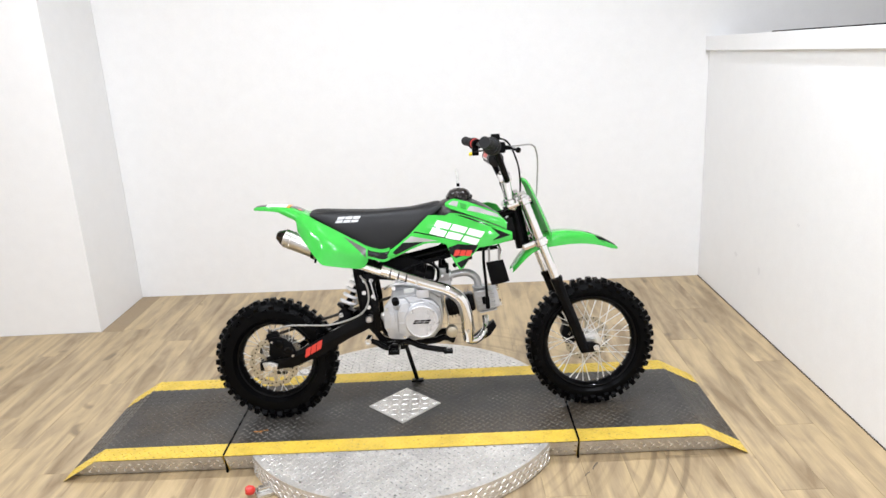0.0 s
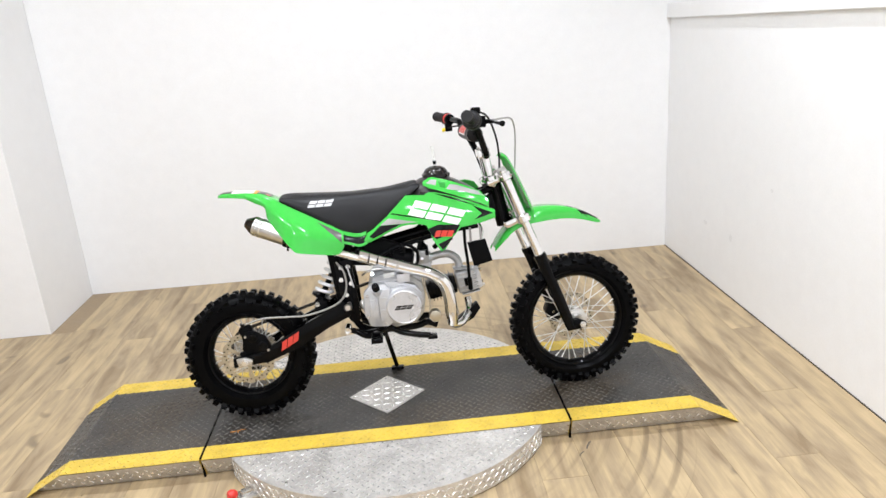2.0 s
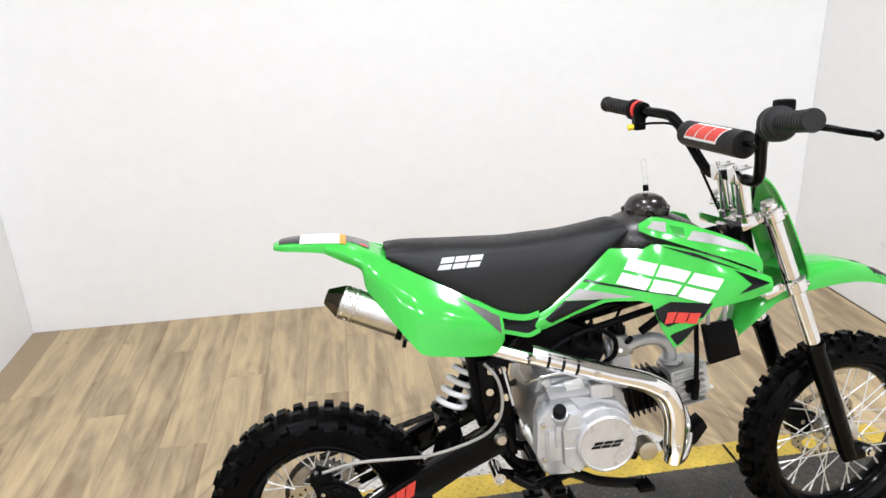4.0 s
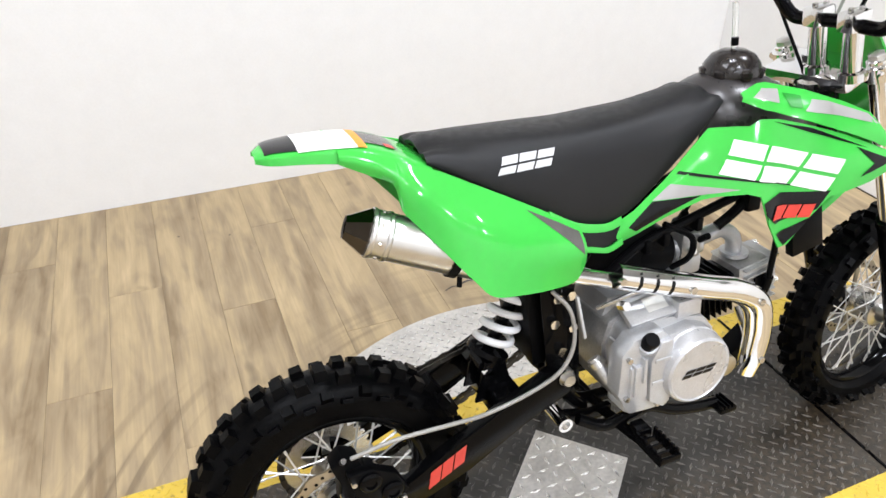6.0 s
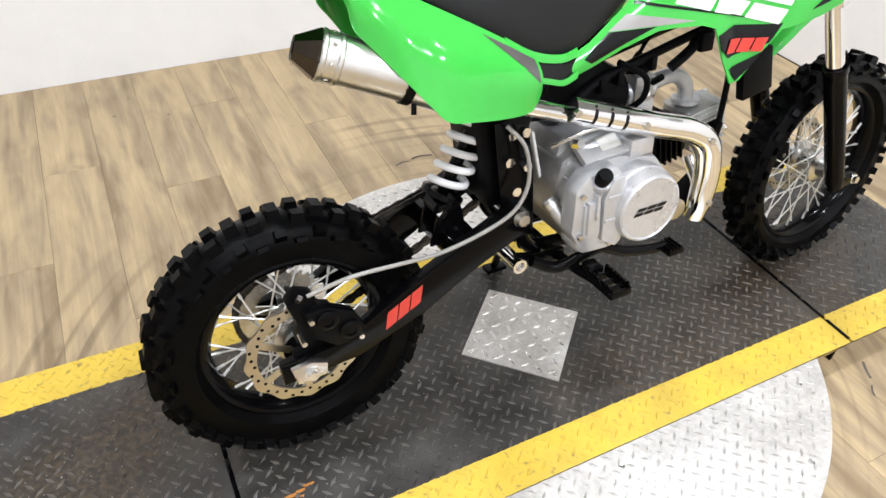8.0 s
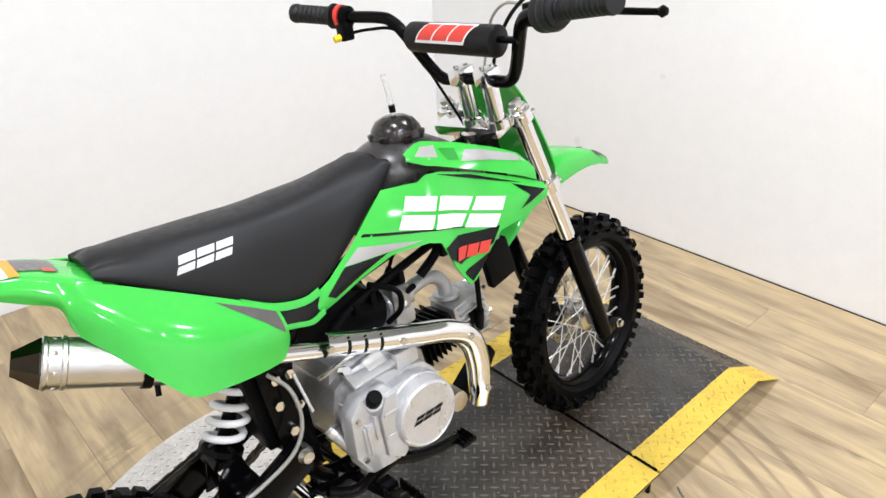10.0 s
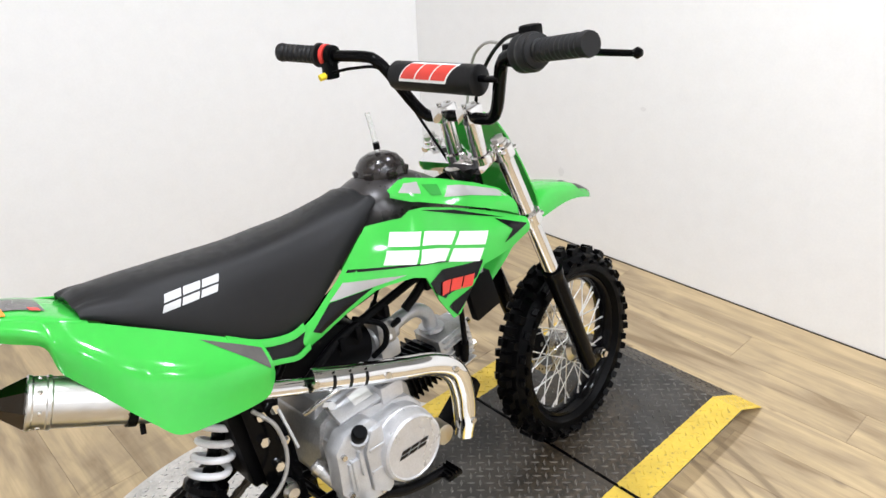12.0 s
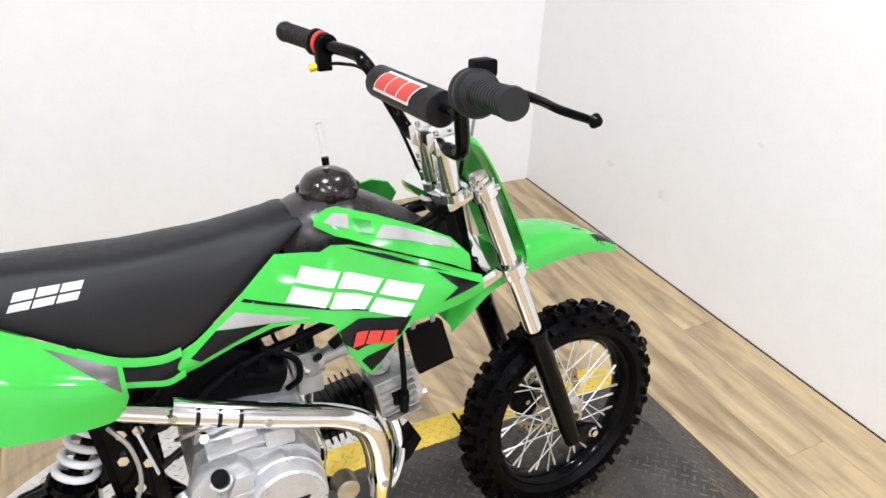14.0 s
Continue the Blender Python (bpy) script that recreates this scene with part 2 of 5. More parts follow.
TIP_M = material("dark_polished_tip", (0.085, 0.075, 0.066), 0.14, metal=1.0, vary=0.1)
WALL = material("white_wall_paint", (0.87, 0.868, 0.862), 0.6, bump=0.12, scale=140, vary=0.025)
CEIL_M = material("ceiling_tile", (0.74, 0.74, 0.72), 0.8, bump=0.3, scale=90, vary=0.05)
GAP_M = material("floor_joint", (0.33, 0.25, 0.16), 0.8)
DECK = deck_material()
DECK_LUG = deck_material(0.4)
PLANK = plank_material()
CLEAR = clear_material()
GLOW = lamp_material()


# ---- mesh tools ----
def finish(name, bm, mat, parent=None, label="", smooth=40):
    bmesh.ops.recalc_face_normals(bm, faces=bm.faces)
    me = bpy.data.meshes.new(name)
    bm.to_mesh(me)
    bm.free()
    me.materials.append(mat)
    if smooth:
        me.polygons.foreach_set("use_smooth", [True] * len(me.polygons))
        me.set_sharp_from_angle(angle=radians(smooth))
    ob = new(name, me)
    if parent:
        ob.parent = parent
    if label:
        tagged(ob, label)
    return ob


def part(name, bm, mat, parent, label="", smooth=40):
    return finish(name, bm, mat, parent, label, smooth)


def thing(name, label, category, group="", kind="", at=None):
    ob = new(name)
    ob.empty_display_size = 0.05
    if at is not None:
        ob.matrix_world = at
    return tagged(ob, label, category, group, kind)


def add_box(bm, lo, hi, bevel=0.0, m=None):
    lo, hi = Vector(lo), Vector(hi)
    r = bmesh.ops.create_cube(bm, size=1, matrix=Matrix.Translation((lo + hi) / 2) @ Matrix.Diagonal((*(hi - lo), 1)))
    vs = r["verts"]
    if bevel:
        es = {e for v in vs for e in v.link_edges}
        g = bmesh.ops.bevel(bm, geom=list(es), offset=bevel, segments=2, affect="EDGES", profile=0.6)
        vs = list({v for f in g["faces"] for v in f.verts} | {v for v in vs if v.is_valid})
    if m is not None:
        bmesh.ops.transform(bm, matrix=m, verts=vs)
    return bm


def box(lo, hi, bevel=0.0, m=None):
    return add_box(bmesh.new(), lo, hi, bevel, m)


def curve_points(pts, n=6):
    """A smooth line through the points (Catmull-Rom)."""
    p = [Vector(q) for q in pts]
    p = [2 * p[0] - p[1]] + p + [2 * p[-1] - p[-2]]
    out = []
    for i in range(1, len(p) - 2):
        for k in range(n):
            t = k / n
            a, b, c, d = p[i - 1:i + 3]
            out.append(0.5 * ((2 * b) + (c - a) * t + (2 * a - 5 * b + 4 * c - d) * t * t + (3 * b - a - 3 * c + d) * t ** 3))
    return out + [p[-2]]


def add_tube(bm, pts, r, seg=12, smooth=6, closed=False):
    """A round tube along a line; r is one radius or one for each given point."""
    line = curve_points(pts, smooth) if smooth > 1 else [Vector(q) for q in pts]
    rad = [r] * len(line) if isinstance(r, (int, float)) else [float(q) for q in np.interp(np.linspace(0, len(pts) - 1, len(line)), range(len(pts)), r)]
    rings, up = [], None
    for i, q in enumerate(line):
        d = (line[min(i + 1, len(line) - 1)] - line[max(i - 1, 0)]).normalized()
        if up is None:
            up = d.orthogonal().normalized()
        up = (up - up.dot(d) * d).normalized()
        side = d.cross(up)
        rings.append([bm.verts.new(q + rad[i] * (math.cos(a) * up + math.sin(a) * side)) for a in (2 * math.pi * k / seg for k in range(seg))])
    for a, b in zip(rings, rings[1:]):
        for k in range(seg):
            bm.faces.new((a[k], a[(k + 1) % seg], b[(k + 1) % seg], b[k]))
    bm.faces.new(rings[0][::-1])
    bm.faces.new(rings[-1])
    return bm


def tube(pts, r, seg=12, smooth=6):
    return add_tube(bmesh.new(), pts, r, seg, smooth)


def add_lathe(bm, profile, centre=(0, 0, 0), axis=(0, 1, 0), seg=32):
    """Turns a profile of (along, radius) round an axis through the centre; ends on the axis close."""
    ax = Vector(axis).normalized()
    u = ax.orthogonal().normalized()
    w = ax.cross(u)
    c = Vector(centre)
    rings = []
    for s, r in profile:
        if r < 1e-6:
            rings.append([bm.verts.new(c + s * ax)])
        else:
            rings.append([bm.verts.new(c + s * ax + r * (math.cos(a) * u + math.sin(a) * w)) for a in (2 * math.pi * k / seg for k in range(seg))])
    for a, b in zip(rings, rings[1:]):
        for k in range(seg):
            j = (k + 1) % seg
            if len(a) == 1 and len(b) > 1:
                bm.faces.new((a[0], b[j], b[k]))
            elif len(b) == 1 and len(a) > 1:
                bm.faces.new((a[k], a[j], b[0]))
            elif len(a) > 1:
                bm.faces.new((a[k], a[j], b[j], b[k]))
    return bm


def lathe(profile, centre=(0, 0, 0), axis=(0, 1, 0), seg=32):
    return add_lathe(bmesh.new(), profile, centre, axis, seg)


def rod(a, b, r, seg=16, bevel=0.0):
    a, b = Vector(a), Vector(b)
    n = (b - a).length
    e = min(bevel, r * 0.5)
    return lathe([(0, 0), (0, r - e), (e, r), (n - e, r), (n, r - e), (n, 0)], a, b - a, seg)


def sheet(rows, thick=0.003, fine=1, across=1):
    """A thin moulded shell through a grid of places; thickness goes along the surface's normals, inwards."""
    g = [[Vector(p) for p in row] for row in rows]
    if across > 1:
        g = [curve_points(row, across) for row in g]
    if fine > 1:
        cols = [curve_points(list(c), fine) for c in zip(*g)]
        g = [list(r) for r in zip(*cols)]
    n, m = len(g), len(g[0])
    bm = bmesh.new()

    def normal(i, j):
        a = g[min(i + 1, n - 1)][j] - g[max(i - 1, 0)][j]
        b = g[i][min(j + 1, m - 1)] - g[i][max(j - 1, 0)]
        q = a.cross(b)
        return q.normalized() if q.length > 1e-9 else Vector((0, 1, 0))

    top = [[bm.verts.new(p) for p in row] for row in g]
    low = [[bm.verts.new(g[i][j] - thick * normal(i, j)) for j in range(m)] for i in range(n)]
    for i in range(n - 1):
        for j in range(m - 1):
            bm.faces.new((top[i][j], top[i][j + 1], top[i + 1][j + 1], top[i + 1][j]))
            bm.faces.new((low[i][j], low[i + 1][j], low[i + 1][j + 1], low[i][j + 1]))
    for i in range(n - 1):
        for j in (0, m - 1):
            bm.faces.new((top[i][j], top[i + 1][j], low[i + 1][j], low[i][j]))
    for j in range(m - 1):
        for i in (0, n - 1):
            bm.faces.new((top[i][j], top[i][j + 1], low[i][j + 1], low[i][j]))
    return bm


def plate(outline, y0, y1, bevel=0.0):
    """A flat piece cut to an outline in x and z, between two y."""
    bm = bmesh.new()
    a = [bm.verts.new((x, y0, z)) for x, z in outline]
    b = [bm.verts.new((x, y1, z)) for x, z in outline]
    bm.faces.new(a)
    bm.faces.new(b[::-1])
    n = len(a)
    for k in range(n):
        bm.faces.new((a[k], b[k], b[(k + 1) % n], a[(k + 1) % n]))
    bmesh.ops.recalc_face_normals(bm, faces=bm.faces)
    if bevel:
        bmesh.ops.bevel(bm, geom=list(bm.edges), offset=bevel, segments=2, affect="EDGES", profile=0.6)
    return bm


def mirrored(bm):
    c = bm.copy()
    bmesh.ops.scale(c, vec=(1, -1, 1), verts=c.verts)
    bmesh.ops.reverse_faces(c, faces=c.faces)
    return c


def decal(shapes, base, along=(0, 1, 0), lift=0.0009, cuts=3):
    """Thin film shapes, each an outline of places in front of a part, pressed onto its surface along a direction."""
    tree = BVHTree.FromPolygons([v.co.copy() for v in base.data.vertices], [tuple(p.vertices) for p in base.data.polygons])
    d = Vector(along).normalized()
    bm = bmesh.new()
    for outline in shapes:
        f = bm.faces.new([bm.verts.new(Vector(p)) for p in outline])
        bmesh.ops.triangulate(bm, faces=[f])
    bmesh.ops.subdivide_edges(bm, edges=bm.edges, cuts=cuts, use_grid_fill=True)
    bmesh.ops.triangulate(bm, faces=bm.faces)
    for v in bm.verts:
        hit = tree.ray_cast(v.co - 0.5 * d, d)
        if hit[0] is None:
            near = tree.find_nearest(v.co)
            v.co = near[0] - lift * d
        else:
            v.co = hit[0] - lift * d
    return bm


def slanted_word(x0, x1, z0, z1, tilt=0.0, y=-0.3, blocks=3, lean=0.35, slit=True):
    """A made mark of plain slanted blocks, each split by a slit, in x and z."""
    out = []
    w = (x1 - x0) / blocks
    h = z1 - z0

    def at(u, v):
        x = x0 + u + lean * v * h
        return (x, y, z0 + v * h + tilt * (x - x0))

    for k in range(blocks):
        a, b = k * w, (k + 0.9) * w
        if slit:
            out.append([at(a, 0), at(b, 0), at(b, 0.44), at(a, 0.44)])
            out.append([at(a, 0.56), at(b, 0.56), at(b, 1), at(a, 1)])
        else:
            out.append([at(a, 0), at(b, 0), at(b, 1), at(a, 1)])
    return out


def marks(name, shapes, base, along, mat, parent, label="", lift=0.0009, cuts=3):
    """Each shape of a printed mark as its own thin film on a part."""
    for shape in shapes:
        part(name, decal([shape], base, along, lift, cuts), mat, parent, label)


# ---- the room ----
def structure(name, bm, mat, label):
    return tagged(finish(name, bm, mat, None, "", 0), label, "", "", "structure")


BACK, RIGHT, LEFT, COL = 1.645, 1.588, -1.877, 1.150
SKEW = 0.0211
T = 0.12
def skewed(bm):
    """The back wall runs a little out of square: it recedes towards the recess."""
    for v in bm.verts:
        v.co.y += (RIGHT - v.co.x) * SKEW
    return bm


structure("wall_north", skewed(box((LEFT - T, BACK, 0), (3.9, BACK + T, CEIL))), WALL, "smooth white painted back wall behind the turntable")
structure("wall_northwest", box((-3.6, COL, 0), (LEFT, COL + T, CEIL)), WALL, "white painted wall face beside the recess")
structure("wall_recess", box((LEFT - T, COL + T, 0), (LEFT, BACK + 0.07, CEIL)), WALL, "white painted return of the wall recess")
def raked(bm, rise=0.0165):
    """Lifts what is high on the partition a little towards its open end."""
    for v in bm.verts:
        if v.co.z > 1.0:
            v.co.z += (BACK - v.co.y) * rise
    return bm


structure("wall_east", raked(box((RIGHT, -4.0, 0), (RIGHT + 0.10, BACK - 0.002, 1.406))), WALL, "low white partition wall with scuff marks")
structure("wall_west", box((-3.6 - T, -4.0, 0), (-3.602, COL + T, CEIL)), WALL, "plain white wall")
structure("wall_south", box((-3.6, -4.0 - T, 0), (3.9, -4.002, CEIL)), WALL, "plain white wall")
structure("wall_far_east", box((3.9, -4.0, 0), (3.9 + T, BACK + T, CEIL)), WALL, "plain white wall beyond the partition")
structure("ceiling", box((-3.72, -4.12, CEIL), (4.02, BACK + 0.24, CEIL + 0.1)), CEIL_M, "white ceiling")
structure("trim", raked(box((RIGHT - 0.022, -4.0, 1.330), (RIGHT - 0.001, BACK - 0.003, 1.408), 0.003)), WALL, "white board along the top of the partition")
GAP_SHADE_DIRT = material("gap_shade_dirt", (0.05, 0.035, 0.024), 0.9, vary=0.5, scale=40)
structure("floor", box((-3.72, -4.12, -0.06), (4.02, BACK + 0.24, -0.0015)), GAP_M, "light oak vinyl plank floor with scuffs")
# dark strip at the partition's foot: the gap's shade and its debris in one colour
part("edge_shade_dirt", box((RIGHT - 0.0045, -3.9, -0.001), (RIGHT - 0.0003, BACK - 0.002, 0.0035)), GAP_SHADE_DIRT, bpy.data.objects["floor"])
part("dark_gap", raked(box((RIGHT + 0.02, -3.9, 1.407), (RIGHT + 0.09, 0.9, 1.414))), BLACK, bpy.data.objects["wall_east"])

SCUFF = material("grey_scuff", (0.80, 0.797, 0.79), 0.7, vary=0.06)
for y, z, w, h in ((1.09, 0.30, 0.05, 0.03), (0.80, 0.30, 0.035, 0.05), (0.45, 0.62, 0.03, 0.02)):
    bm = bmesh.new()
    bm.faces.new([bm.verts.new((RIGHT - 0.0012, y + 0.45 * w * math.cos(a) * (0.9 + 0.1 * math.sin(3 * a)), z + 0.45 * h * math.sin(a) * (0.85 + 0.15 * math.cos(5 * a)))) for a in (2 * math.pi * k / 14 for k in range(14))])
    part("scuff", bm, SCUFF, bpy.data.objects["wall_east"])

MARK = material("rubber_scuff", (0.10, 0.085, 0.07), 0.7, vary=0.4, scale=200)
for pts, w in ((((0.577, -0.318), (0.566, -0.332), (0.556, -0.350), (0.552, -0.360)), 0.0035), (((0.540, -0.372), (0.526, -0.384), (0.518, -0.398)), 0.0025), (((-0.012, 0.815), (0.012, 0.822), (0.036, 0.818), (0.056, 0.812)), 0.005), (((0.475, 0.462), (0.488, 0.474), (0.503, 0.489)), 0.004), (((-0.07, 0.80), (-0.04, 0.812), (-0.018, 0.806)), 0.003)):
    line = curve_points([(x, y, 0.0009) for x, y in pts], 5)
    bm = bmesh.new()
    rows = []
    for k, q in enumerate(line):
        d = (line[min(k + 1, len(line) - 1)] - line[max(k - 1, 0)]).normalized()
        n = Vector((-d.y, d.x, 0)) * w * (0.35 + 0.65 * abs(math.sin(1.7 * k + 40 * w))) * (1 if 0 < k < len(line) - 1 else 0.2)
        rows.append((bm.verts.new(q + n), bm.verts.new(q - n)))
    for a, b in zip(rows, rows[1:]):
        bm.faces.new((a[0], a[1], b[1], b[0]))
    part("floor_scuff", bm, MARK, bpy.data.objects["floor"], "", 0)

for i, (x, y) in enumerate(LAMPS):
    lamp = thing("ceiling_light", "square white recessed ceiling light, lit", "ceiling light", "ceiling lights", at=pose(x, y, CEIL))
    part("frame", box((-0.075, -0.075, -0.012), (0.075, 0.075, -0.001), 0.003), WHITE_D, lamp)
    part("diffuser", box((-0.05, -0.05, -0.016), (0.05, 0.05, -0.0125)), GLOW, lamp)
    data = bpy.data.lights.new("ceiling_lamp", "AREA")
    data.shape, data.size, data.energy, data.color = "SQUARE", 0.09, LAMP_W, (0.87, 0.91, 1.0)
    ob = new("ceiling_lamp", data)
    ob.matrix_world = pose(x, y, CEIL - 0.02)


# ---- turntable and ramps ----
CX, CY, HH = -0.118, 0.008, 0.080
SEAM = 0.632


def add_lug(bm, x, y, z, ang, tip=(0, 0, 1), length=0.0115, width=0.0034, high=0.0021):
    """One raised lozenge of tread plate."""
    n = Vector(tip)
    a = Vector((1, 0, 0)) if abs(n.x) < 0.7 else Vector((0, 1, 0))
    a = (a - a.dot(n) * n).normalized()
    b = n.cross(a)
    u = math.cos(ang) * a + math.sin(ang) * b
    w = n.cross(u)
    c = Vector((x, y, z))
    p = [bm.verts.new(c + q) for q in (length * u, width * w, -length * u, -width * w)]
    t = [bm.verts.new(c + high * n + q) for q in (0.6 * length * u, 0.45 * width * w, -0.6 * length * u, -0.45 * width * w)]
    for k in range(4):
        j = (k + 1) % 4
        bm.faces.new((p[k], p[j], t[j], t[k]))
    bm.faces.new(t)


def lug_field(bm, x0, x1, y0, y1, place, inside=lambda x, y: True, pitch=0.0225, turn=45, size=1.0):
    """Lugs on a slanting grid, each across the end of the next; place gives a spot's position and the surface's normal."""
    c, s = math.cos(radians(turn)), math.sin(radians(turn))
    n = int((x1 - x0 + y1 - y0) / pitch) + 2
    for i in range(-n, n):
        for j in range(-n, n):
            x, y = (x0 + x1) / 2 + pitch * (i * c - j * s), (y0 + y1) / 2 + pitch * (i * s + j * c)
            if x0 + 0.004 < x < x1 - 0.004 and y0 + 0.004 < y < y1 - 0.004 and inside(x, y):
                (px, py, pz), nn = place(x, y)
                add_lug(bm, px, py, pz, radians(turn + (90 if (i + j) % 2 else 0)), nn, 0.0115 * size, 0.0034 * size, 0.0021 * size)


platform = thing("turntable_platform", "charcoal tread-plate display platform with yellow painted borders", "platform", at=pose(CX, CY, 0))
EDGE = 0.311


def skirt(z):
    """How far out the side plate stands at a height: it leans in towards the floor."""
    return EDGE + 0.0015 - 0.042 * (1 - z / HH)


def deck_section(name, label, x0, x1, slope_from=None, slope_to=None):
    """A length of deck with the sides down to the floor; a ramp end falls away between slope_from and slope_to."""
    xs = [(x0, HH)]
    if slope_from is not None and slope_to < slope_from:
        xs = [(slope_to, 0.003), (slope_from, HH), (x1, HH)]
    elif slope_from is not None:
        xs = [(x0, HH), (slope_from, HH), (slope_to, 0.003)]
    else:
        xs = [(x0, HH), (x1, HH)]
    bm = bmesh.new()
    ring = []
    for y in (-EDGE, EDGE):
        ring.append([(bm.verts.new((x, y, z)), bm.verts.new((x, y * 0.9, 0))) for x, z in xs])
    a, b = ring
    for k in range(len(xs) - 1):
        bm.faces.new((a[k][0], a[k + 1][0], b[k + 1][0], b[k][0]))
    bm.faces.new((a[0][0], b[0][0], b[0][1], a[0][1]))
    bm.faces.new((a[-1][0], b[-1][0], b[-1][1], a[-1][1]))
    deck = part(name, bm, DECK, platform, label, 0)
    lugs = bmesh.new()
    for s in (-1, 1):
        sides = bmesh.new()
        vs = [sides.verts.new((x, s * skirt(z), z - 0.0015)) for x, z in xs] + [sides.verts.new((x, s * skirt(0.002), 0.002)) for x, z in reversed(xs)]
        sides.faces.new(vs)
        lug_field(lugs, min(x for x, _ in xs), max(x for x, _ in xs), 0.006, HH - 0.004, lambda x, y, s=s: ((x, s * skirt(y), y), (0, s, 0)), lambda x, y: y < float(np.interp(x, [q[0] for q in xs], [q[1] for q in xs])) - 0.008)
        part("side_plate", sides, TREAD, deck, "bare aluminium tread-plate skirt", 0)
    part("side_tread", lugs, LUG_M, deck, "", 0)["kind"] = "stuff"
    tops = bmesh.new()

    def on_top(x, y):
        z = float(np.interp(x, [q[0] for q in xs], [q[1] for q in xs]))
        n = Vector((0, 0, 1))
        if slope_from is not None and min(slope_from, slope_to) < x < max(slope_from, slope_to):
            s = (HH - 0.003) / (slope_to - slope_from)
            n = Vector((s, 0, 1)).normalized()
        return (x, y, z), n

    lug_field(tops, min(x for x, _ in xs) + 0.004, max(x for x, _ in xs) - 0.004, -EDGE + 0.003, EDGE - 0.003, on_top, lambda x, y: not (abs(x) + abs(y) < 0.155))
    part("tread", tops, DECK_LUG, deck, "", 0)["kind"] = "stuff"
    return deck


deck_section("centre_deck", "", -SEAM + 0.004, SEAM - 0.004)
deck_section("ramp", "fixed ramp with a sloping end", SEAM + 0.004, None, 1.085, 1.231)
deck_section("ramp", "fixed ramp with a sloping end", None, -SEAM - 0.004, -1.091, -1.222)
for s in (-1, 1):
    part("rubber_seam", box((s * SEAM - 0.0035, -EDGE + 0.02, 0.0), (s * SEAM + 0.0035, EDGE - 0.02, HH - 0.003)), RUBBER, platform, "black rubber joint strip", 0)
    for k in range(9):
        y = -0.302 + 0.068 * k
        part("hinge_knuckle", box((s * SEAM - 0.004, y, HH - 0.003), (s * SEAM + 0.004, y + 0.06, HH + 0.002), 0.0012), GLOSS, platform)

DISC_R = 0.612
for s in (-1, 1):
    a0 = math.asin((EDGE + 0.0006) / DISC_R)
    arc = [(DISC_R * math.cos(a), s * DISC_R * math.sin(a)) for a in map(float, np.linspace(a0, math.pi - a0, 49))]
    bm = bmesh.new()
    top = [bm.verts.new((x, y, HH - 0.002)) for x, y in arc]
    low = [bm.verts.new((x, y, 0.004)) for x, y in arc]
    bm.faces.new(top)
    for k in range(len(arc) - 1):
        bm.faces.new((top[k], top[k + 1], low[k + 1], low[k]))
    disc = part("disc_segment", bm, TREAD, platform, "bare aluminium tread-plate disc segment", 30)
    lugs = bmesh.new()
    lug_field(lugs, -DISC_R, DISC_R, EDGE + 0.006, DISC_R, lambda x, y, s=s: ((x, s * y, HH - 0.002), (0, 0, 1)), lambda x, y: math.hypot(x, y) < DISC_R - 0.012)
    for k in range(80):
        a = a0 + (math.pi - 2 * a0) * (k + 0.5) / 80
        for z in (0.018, 0.039, 0.060):
            add_lug(lugs, (DISC_R + 0.0003) * math.cos(a), s * (DISC_R + 0.0003) * math.sin(a), z, radians(45 if (k + round(z / 0.021)) % 2 else -45), (math.cos(a), s * math.sin(a), 0))
    part("tread", lugs, LUG_M, disc, "", 0)["kind"] = "stuff"
    for k in range(7):
        a = a0 + 0.16 + (math.pi - 2 * a0 - 0.32) * k / 6
        part("screw", lathe([(0, 0.006), (0.0016, 0.005), (0.0008, 0.002), (0.0008, 0)], ((DISC_R - 0.03) * math.cos(a), s * (DISC_R - 0.03) * math.sin(a), HH - 0.002), (0, 0, 1), 12), STEEL, disc)
    for k in range(5):
        part("screw", lathe([(0, 0.006), (0.0016, 0.005), (0.0008, 0.002), (0.0008, 0)], (-0.44 + 0.22 * k, s * (EDGE + 0.035), HH - 0.002), (0, 0, 1), 12), STEEL, disc)

hatch = part("hatch", box((-0.101, -0.101, 0), (0.101, 0.101, 0.004), 0.0008, pose(0, 0.004, HH, 0, 0, 45)), TREAD, platform, "square bare tread-plate hatch set as a diamond", 0)
bm = bmesh.new()
lug_field(bm, -0.09, 0.09, -0.09, 0.09, lambda x, y: ((0.7071 * (x - y), 0.004 + 0.7071 * (x + y), HH + 0.004), (0, 0, 1)), pitch=0.028, turn=0, size=1.2)
part("tread", bm, LUG_M, hatch, "", 0)["kind"] = "stuff"
for x, y in ((0.124, 0), (-0.124, 0), (0, 0.124), (0, -0.124)):
    part("screw", lathe([(0, 0.006), (0.0018, 0.005), (0.0008, 0.002), (0.0008, 0)], (x, y, HH + 0.004), (0, 0, 1), 12), STEEL, hatch)

bm = bmesh.new()
for cx, cy, w, h in ((-0.014, -0.006, 0.011, 0.0045), (0.004, -0.003, 0.008, 0.004), (0.019, 0.003, 0.010, 0.0035), (0.003, -0.013, 0.004, 0.002)):
    bm.faces.new([bm.verts.new((-0.537 + cx + w * math.cos(a) * (1 + 0.25 * math.sin(3 * a + 40 * cx)), -0.150 + cy + h * math.sin(a) * (1 + 0.3 * math.cos(2 * a)), HH + 0.0026)) for a in map(float, np.linspace(0, 5.8, 12))])
part("stain", bm, STAIN_D, platform, "small orange paint stain", 0)

